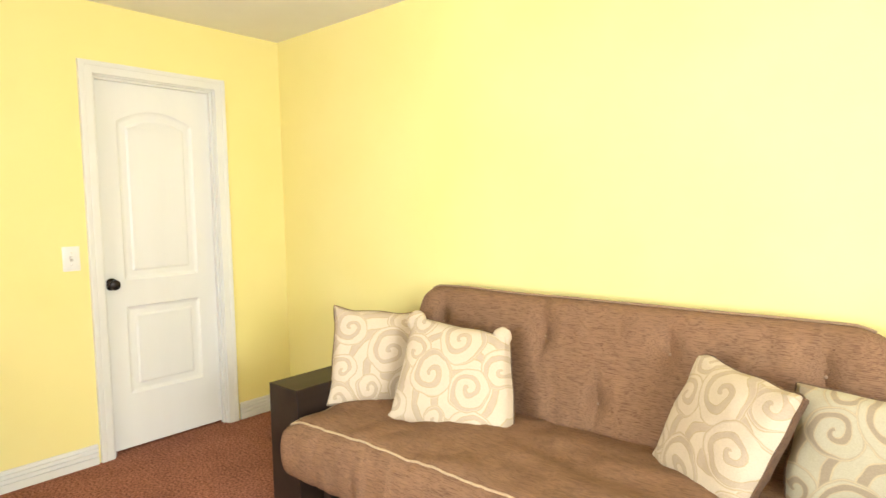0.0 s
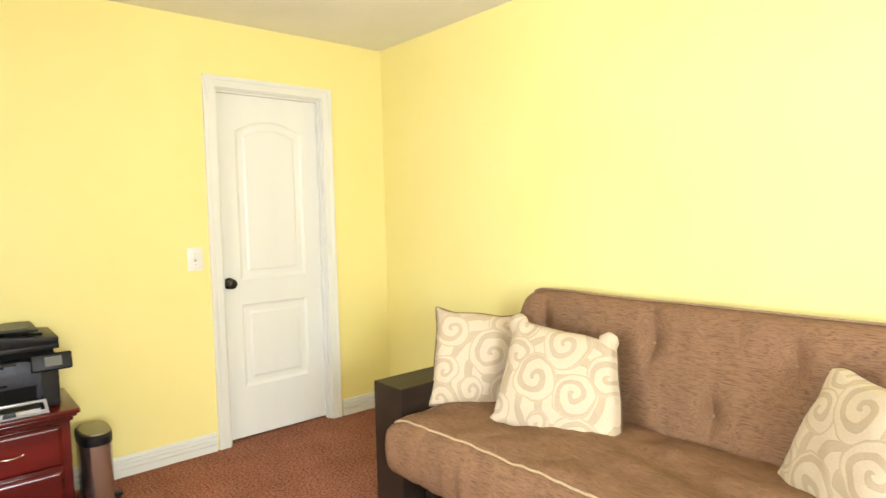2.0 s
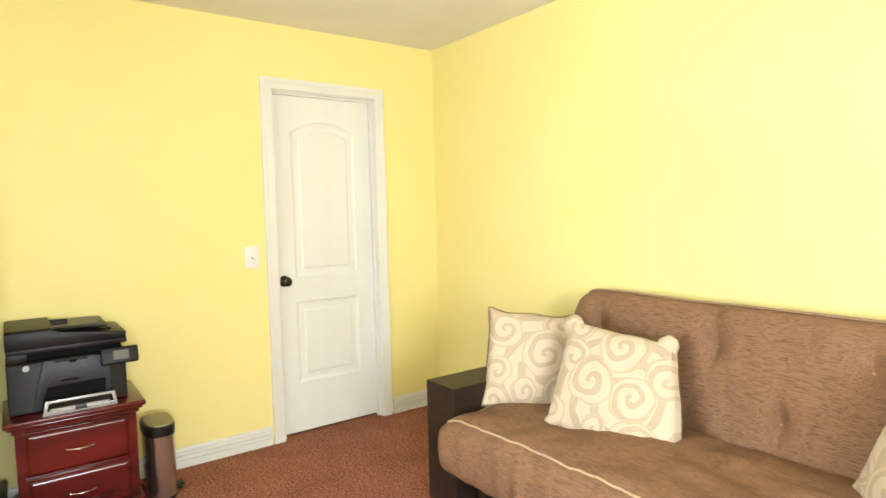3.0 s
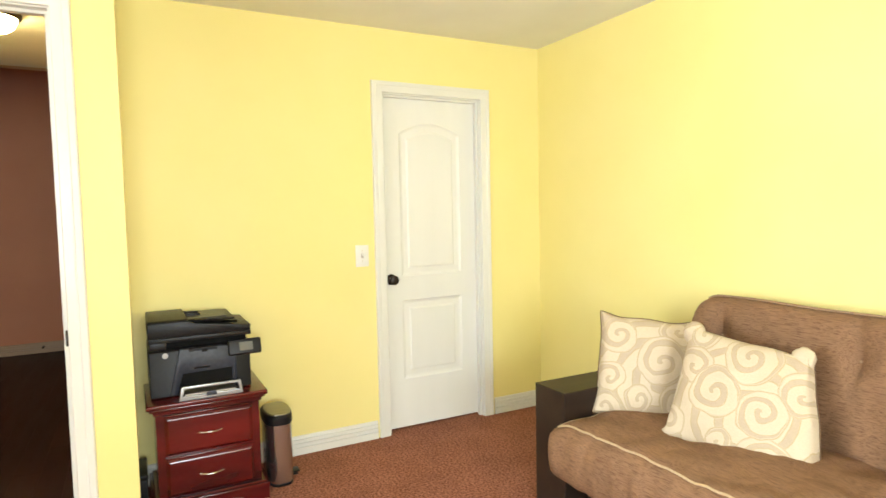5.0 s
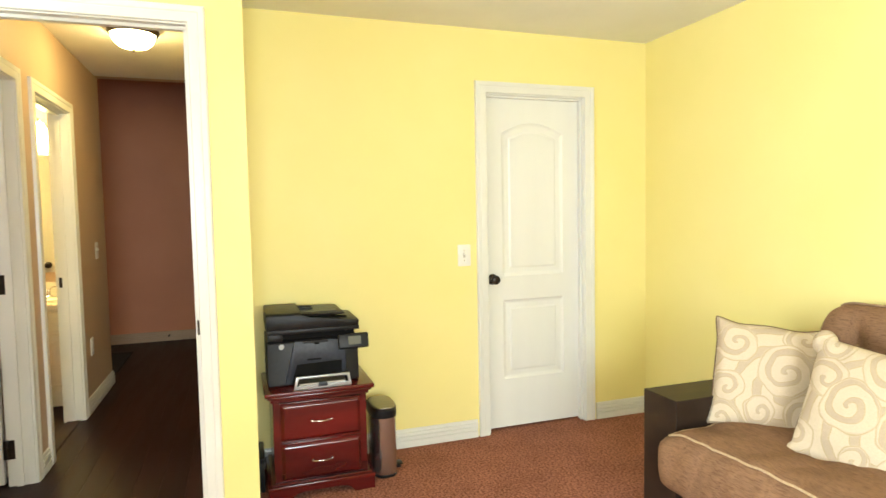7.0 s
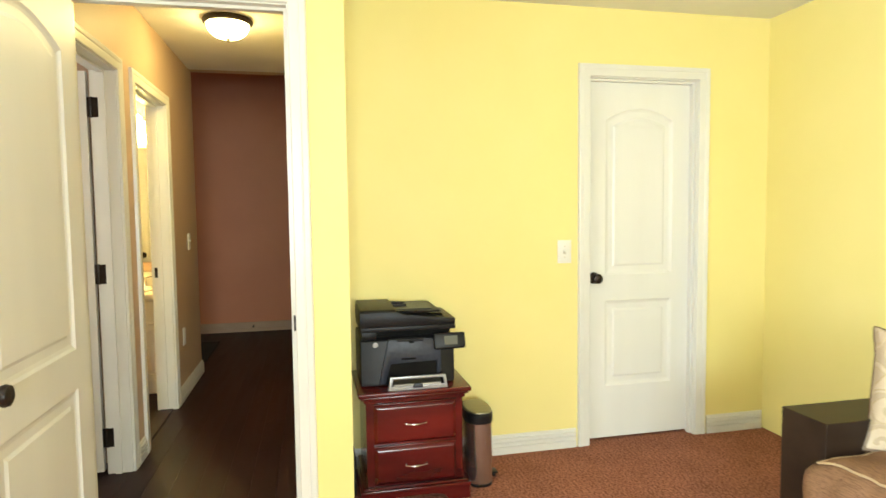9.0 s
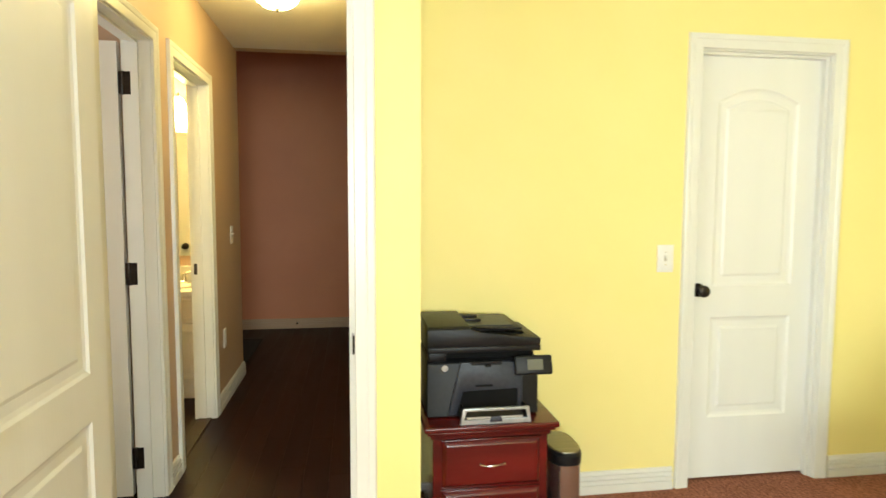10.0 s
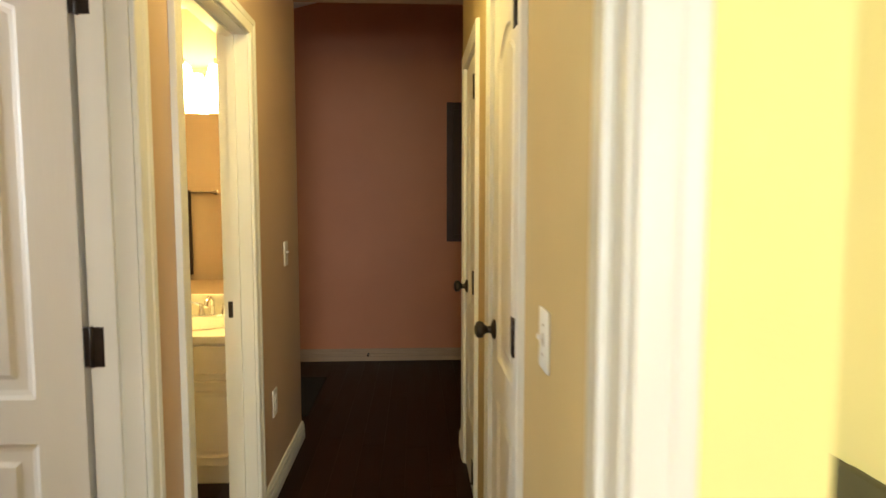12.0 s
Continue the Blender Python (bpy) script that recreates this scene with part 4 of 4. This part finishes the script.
# neck and scanner
part("neck", boxed(PB + 0.01, PX - 0.035, Y0 + 0.012, Y1 - 0.012, PZ + 0.223, PZ + 0.254), DARK, printer)
part("neck_post", boxed(PX - 0.05, PX - 0.010, Y0 + 0.006, Y0 + 0.075, PZ + 0.216, PZ + 0.254, 0.004, 2), BLACKP, printer, smooth=True)
part("scanner_bed", boxed(PB, PX + 0.004, Y0 + 0.002, Y1 + 0.006, PZ + 0.253, PZ + 0.2735, 0.002, 2), BLACKP, printer, smooth=True)
lid = [(Y0, 0.2745), (Y1 + 0.004, 0.2745), (Y1 + 0.006, 0.302), (Y1 - 0.055, 0.308), (Y0 + 0.20, 0.330), (Y0 + 0.166, 0.344), (Y0, 0.344)]
part("scanner_lid", softened(prism([(y, PZ + z) for y, z in lid], PB, PX + 0.006), 0.003), BLACKP, printer, "black scanner lid", smooth=True)
adf = [(PX + 0.003, 0.3445), (PX - 0.002, 0.350), (PX - 0.014, 0.354), (PB + 0.012, 0.360), (PB, 0.352), (PB, 0.3445)]
part("feeder_cover", softened(prism([(x, PZ + z) for x, z in adf], Y0 + 0.002, Y0 + 0.165, "y"), 0.004), BLACKP, printer, "black document feeder cover", smooth=True)
wing = [(Y0 + 0.166, 0.3445), (Y0 + 0.205, 0.332), (Y0 + 0.372, 0.331), (Y0 + 0.378, 0.338), (Y0 + 0.370, 0.341), (Y0 + 0.166, 0.345)]
part("feeder_tray", softened(prism([(y, PZ + z) for y, z in wing], PB + 0.006, PX - 0.016), 0.003), BLACKP, printer, "sloped document tray", smooth=True)
part("tray_bed", boxed(PB + 0.03, PX - 0.045, Y0 + 0.172, Y0 + 0.345, PZ + 0.340, PZ + 0.3465, 0.002, 1), GREYP, printer, "charcoal tray bed")
part("tray_stop", boxed(PX - 0.085, PX - 0.05, Y1 - 0.13, Y1 - 0.045, PZ + 0.3085, PZ + 0.3155, 0.002, 1), DARK, printer)
for x in (PB + 0.09, PB + 0.165):
    part("paper_guide", boxed(x, x + 0.012, Y0 + 0.17, Y0 + 0.235, PZ + 0.345, PZ + 0.356, 0.003, 2), BLACKP, printer, smooth=True)

# ---- black block added to darken the gap by the wall ----
filler = thing("gap_block", "black lidded block added to darken the gap beside the nightstand", "box", at=(0, 0, 0))
part("body", boxed(-3.10, -2.868, 0.155, 0.248, 0.0, 0.150, 0.004, 2), BLACKP, filler, smooth=True)
part("lid", boxed(-3.104, -2.864, 0.151, 0.251, 0.1503, 0.172, 0.005, 2), BLACKP, filler, smooth=True)

# ---- step bin ----
bin_ = thing("trash_can", "brushed steel semi-round step trash can with black lid rim", "trash can", at=(0, 0, 0))


def dee(r, deep, n=48):
    """Rounded oblong outline, its long side to the nightstand."""
    p = 2 / 2.9
    pw = lambda v: math.copysign(abs(v) ** p, v)
    return [(r * pw(math.cos(2 * math.pi * i / n)), 0.068 + deep * 0.495 * pw(math.sin(2 * math.pi * i / n))) for i in range(n)]


def stacked(levels, at):
    bm = bmesh.new()
    rows = [[bm.verts.new((at[0] + x, at[1] + y + g, z * 1.045)) for x, y in dee(r, d)] for r, d, z, g in levels]
    for a, b in zip(rows, rows[1:]):
        for i in range(len(a)):
            j = (i + 1) % len(a)
            bm.faces.new((a[i], a[j], b[j], b[i]))
    bm.faces.new(rows[0])
    bm.faces.new(rows[-1])
    return bm


BIN = (-2.930, 0.777)
part("can", stacked([(0.118, 0.126, 0.012, 0.002), (0.120, 0.130, 0.02, 0.002), (0.124, 0.134, 0.296, 0.0)], BIN), STEEL, bin_, "brushed stainless steel body", smooth=True)
part("base_ring", stacked([(0.120, 0.128, 0.0, 0.002), (0.121, 0.131, 0.0115, 0.002)], BIN), BLACKP, bin_, smooth=True)
part("lid_rim", stacked([(0.127, 0.138, 0.2965, 0), (0.130, 0.141, 0.311, 0), (0.129, 0.140, 0.333, 0), (0.120, 0.131, 0.341, 0.002)], BIN), BLACKP, bin_, "black plastic lid rim", smooth=True)
part("lid", stacked([(0.113, 0.123, 0.3412, 0.005), (0.111, 0.121, 0.345, 0.006), (0.085, 0.09, 0.348, 0.006)], BIN), LID_STEEL, bin_, "steel lid plate", smooth=True)
bm = bmesh.new()
box(bm, BIN[0] - 0.030, BIN[0] + 0.030, BIN[1] + 0.128, BIN[1] + 0.175, 0.018, 0.026, 0.006, 2)
box(bm, BIN[0] - 0.018, BIN[0] + 0.018, BIN[1] + 0.120, BIN[1] + 0.165, 0.0, 0.010, 0.003, 1)
part("pedal", bm, BLACKP, bin_, "black foot pedal", smooth=True)


# ---- switches, outlets ----
def wall_plate(m, kind, label):
    root = thing("light_switch" if kind == "switch" else "wall_outlet", label, "switch" if kind == "switch" else "outlet")
    root.matrix_world = m
    part("plate", boxed(-0.040, 0.040, -0.063, 0.063, 0.0, 0.006, 0.0025, 2), PLATE, root, smooth=True)
    if kind == "switch":
        part("toggle", boxed(-0.0045, 0.0045, 0.001, 0.012, 0.0062, 0.0185, 0.001, 1), PLATE, root)
        part("toggle_slot", boxed(-0.007, 0.007, -0.013, 0.013, 0.0055, 0.0066), PAPER, root)
    else:
        for y in (-0.021, 0.021):
            part("socket", boxed(-0.016, 0.016, y - 0.014, y + 0.014, 0.0055, 0.008, 0.003, 2), PLATE, root)
    for y in (-0.030, 0.030) if kind == "switch" else (0.0,):
        part("screw", lathe([(0.003, 0.0058), (0.003, 0.0068), (0, 0.0072)], 8, m=Matrix.Translation((0, y, 0))), NICKEL, root)
    return root


wall_plate(on_wall(W_X, 1.420, "+x", 1.097), "switch", "white toggle light switch on the yellow wall")
wall_plate(on_wall(-5.035, HL, "+y", 1.116), "switch", "white light switch on the hall wall")
wall_plate(on_wall(-4.734, HL, "+y", 0.439), "outlet", "white wall outlet low on the hall wall")
wall_plate(on_wall(-3.14, HR, "-y", 1.10), "switch", "white light switch inside the hall doorway")

# ---- hall ----
lamp = thing("ceiling_lamp", "lit frosted glass bowl ceiling lamp with bronze rim", "ceiling lamp", at=(0, 0, 0))
LM = pose(-3.94, -0.385, HCEIL)
part("rim", lathe([(0.0, -0.0005), (0.140, -0.0005), (0.145, -0.010), (0.140, -0.026), (0.128, -0.034), (0.120, -0.030)], 40, m=LM), BRONZE, lamp, "dark bronze rim", smooth=True)
part("bowl", lathe([(0.121, -0.031), (0.118, -0.052), (0.104, -0.078), (0.076, -0.100), (0.038, -0.112), (0, -0.114)], 40, m=LM), GLASS_GLOW, lamp, "glowing frosted glass bowl", smooth=True)
part("finial", lathe([(0.012, -0.112), (0.013, -0.118), (0.008, -0.122), (0.009, -0.128), (0, -0.134)], 16, m=LM), BRONZE, lamp, smooth=True)

stop = thing("door_stop", "small dark door stop on the far baseboard", "door stop")
part("stem", lathe([(0.009, 0), (0.009, 0.004), (0.005, 0.006), (0.005, 0.045), (0.009, 0.047), (0.010, 0.058), (0, 0.060)], 12, m=pose(BK + 0.015, -0.60, 0.062, 0, 90)), BRONZE, stop, smooth=True)

art = thing("framed_picture", "tall dark framed picture on the far wall", "picture")
bm = bmesh.new()
for a, b, c, d in ((0.080, 0.140, 1.04, 2.22), (0.720, 0.780, 1.04, 2.22), (0.140, 0.720, 1.04, 1.10), (0.140, 0.720, 2.16, 2.22)):
    box(bm, BK + 0.001, BK + 0.032, a, b, c, d, 0.004, 2)
part("frame", bm, WALNUT, art, "dark reddish wooden frame")
part("canvas", boxed(BK + 0.002, BK + 0.018, 0.141, 0.719, 1.101, 2.159), WALNUT, art, "dark brown canvas")

rug = tagged(part("floor_mat", boxed(-6.60, -5.75, -1.75, -0.89, -0.0015, 0.006, 0.004, 2), MAT), "thin dark doormat on the wood floor", "mat")

# ---- bathroom ----
VX = -4.79
vanity = thing("vanity_cabinet", "cream-white bathroom vanity cabinet with panel door", "vanity", at=(0, 0, 0))
part("body", boxed(-5.318, VX, -2.2, HL - 0.122, 0.07, 0.715), CREAM, vanity)
part("toe_kick", boxed(-5.318, VX - 0.05, -2.2, HL - 0.122, 0.0, 0.0695), CREAM, vanity)
for y0, y1 in ((-1.42, -1.015), (-1.85, -1.435)):
    for z0, z1, nm in ((0.565, 0.700, "drawer"), (0.115, 0.532, "door")):
        bm = bmesh.new()
        lev = ((0.0, 0.0), (0.0, 0.016), (0.004, 0.019), (0.045, 0.019), (0.053, 0.012), (0.060, 0.012), (0.080, 0.018)) if nm == "door" else ((0.0, 0.0), (0.0, 0.016), (0.004, 0.019))
        rows = [[bm.verts.new((VX + 0.0005 + d, y, z)) for y, z in ((y0 + i, z0 + i), (y1 - i, z0 + i), (y1 - i, z1 - i), (y0 + i, z1 - i))] for i, d in lev]
        for a, b in zip(rows, rows[1:]):
            for i in range(4):
                j = (i + 1) % 4
                bm.faces.new((a[i], a[j], b[j], b[i]))
        bm.faces.new(rows[-1])
        bm.faces.new(rows[0])
        part(nm, bm, CREAM, vanity, "cream raised-panel front")
top = thing("washbasin", "cream cultured marble vanity top with oval sink", "sink", at=(0, 0, 0))
bm = bmesh.new()
box(bm, -5.318, VX + 0.025, -2.2, HL - 0.122, 0.7155, 0.750, 0.006, 2)
box(bm, -5.318, -5.298, -2.2, HL - 0.122, 0.7505, 0.868, 0.004, 2)
box(bm, -5.2975, VX - 0.05, HL - 0.142, HL - 0.122, 0.7505, 0.868, 0.004, 2)
part("counter", bm, MARBLE, top, smooth=True)
bm = lathe([(0.215, 0.0005), (0.212, 0.008), (0.200, 0.009), (0.185, 0.004), (0.15, 0.0025), (0, 0.0015)], 36)
bm.transform(pose(-5.04, -1.33, 0.750) @ Matrix.Diagonal((0.78, 1, 1, 1)))
part("basin", bm, MARBLE, top, "oval basin rim", smooth=True)
tap = thing("faucet", "polished chrome two-handle bathroom faucet", "faucet", at=(0, 0, 0))
FX, FY, FZ = -5.235, -1.30, 0.7505
part("base", boxed(FX - 0.025, FX + 0.025, FY - 0.085, FY + 0.085, FZ, FZ + 0.018, 0.008, 3), CHROME, tap, smooth=True)
part("spout", tube([(FX, FY, FZ + 0.015), (FX, FY, FZ + 0.07), (FX + 0.015, FY, FZ + 0.10), (FX + 0.05, FY, FZ + 0.115), (FX + 0.09, FY, FZ + 0.10), (FX + 0.105, FY, FZ + 0.075)], 0.012, 12), CHROME, tap, smooth=True)
for s in (-1, 1):
    bm = lathe([(0.02, 0.0), (0.018, 0.02), (0.012, 0.04), (0.013, 0.055), (0, 0.062)], 16, m=pose(FX, FY + s * 0.062, FZ + 0.017))
    tube([(FX, FY + s * 0.062, FZ + 0.068), (FX + 0.01, FY + s * 0.09, FZ + 0.082), (FX + 0.015, FY + s * 0.125, FZ + 0.088)], 0.006, 8, bm)
    part("handle", bm, CHROME, tap, smooth=True)
tagged(part("wall_mirror", boxed(-5.3195, -5.314, -2.1, -1.10, 0.945, 1.860), MIRROR), "plain frameless bathroom wall mirror", "mirror")
light = thing("vanity_light", "lit bathroom light bar with frosted bell shades", "wall lamp", at=(0, 0, 0))
part("back_plate", boxed(-5.3195, -5.295, -1.68, -1.14, 2.02, 2.10, 0.006, 2), NICKEL, light, smooth=True)
for y in (-1.235, -1.40, -1.565):
    part("arm", tube([(-5.297, y, 2.06), (-5.24, y, 2.075), (-5.215, y, 2.11), (-5.20, y, 2.125), (-5.20, y, 2.095)], 0.008, 8), NICKEL, light, smooth=True)
    part("shade", lathe([(0.022, 2.095), (0.035, 2.085), (0.048, 2.03), (0.058, 1.95), (0.068, 1.885), (0.066, 1.884), (0.055, 1.95), (0.030, 2.08), (0, 2.085)], 24, m=pose(-5.20, y, 0)), SHADE_GLOW, light, "glowing frosted bell shade", smooth=True)
bar = thing("towel_bar", "nickel towel bar with a dark hanging towel", "towel bar", at=(0, 0, 0))
bm = tube([(-3.70, -1.82, 1.46), (-3.70, -2.5, 1.46)], 0.008, 10)
for y in (-1.835, -2.48):
    lathe([(0.024, 0), (0.022, 0.008), (0.010, 0.014), (0.010, 0.055), (0.016, 0.062), (0, 0.078)], 14, bm, pose(-3.6405, y, 1.46, 0, -90))
part("rail", bm, NICKEL, bar, smooth=True)
towel = tagged(part("towel", soft_block(20, 4, 30, lambda a, b, c: (-3.70 + 0.022 * b + 0.008 * noise.noise(Vector((0, a * 4, c))), -2.245 + 0.22 * a, 1.13 + 0.345 * c)), TOWEL, smooth=True), "dark brown towel hanging folded on the bar", "towel")
tagged(part("threshold_strip", boxed(B0 + 0.02, B1 - 0.02, HL - 0.10, HL - 0.02, -0.0015, 0.007, 0.003, 2), WOOD), "dark threshold strip under the bathroom door", "threshold", kind="structure")

# ---- wood floor, plank by plank near the doorway ----
floor_hall = thing("floor_hall", "dark reddish-brown wood plank floor", "floor", kind="structure")
fixed("subfloor", boxed(BK, D_X - 0.05, -4.0, 3.0, -0.06, -0.0145), DARK, "dark gap below the planks", "floor")
PW, PL = 0.125, 1.22
rest = bmesh.new()
random.seed(4)
y = -4.0
while y < 3.0 - 1e-6:
    x = BK - random.random() * PL
    while x < D_X - 0.05:
        a, b = max(x, BK), min(x + PL, D_X - 0.052)
        if b - a > 0.02:
            near = -5.5 < (a + b) / 2 and -1.6 < y < 0.06
            if near:
                bm = boxed(-(b - a - 0.0006) / 2, (b - a - 0.0006) / 2, -(PW - 0.0006) / 2, (PW - 0.0006) / 2, -0.012, 0.0, 0.0006, 1)
                ob = part("plank", bm, WOOD, floor_hall)
                ob.location = ((a + b) / 2, y + PW / 2, -0.002)
            else:
                box(rest, a + 0.0008, b - 0.0008, y + 0.0008, y + PW - 0.0008, -0.014, -0.002)
        x += PL
    y += PW
tagged(part("planks", rest, WOOD, floor_hall), kind="stuff")
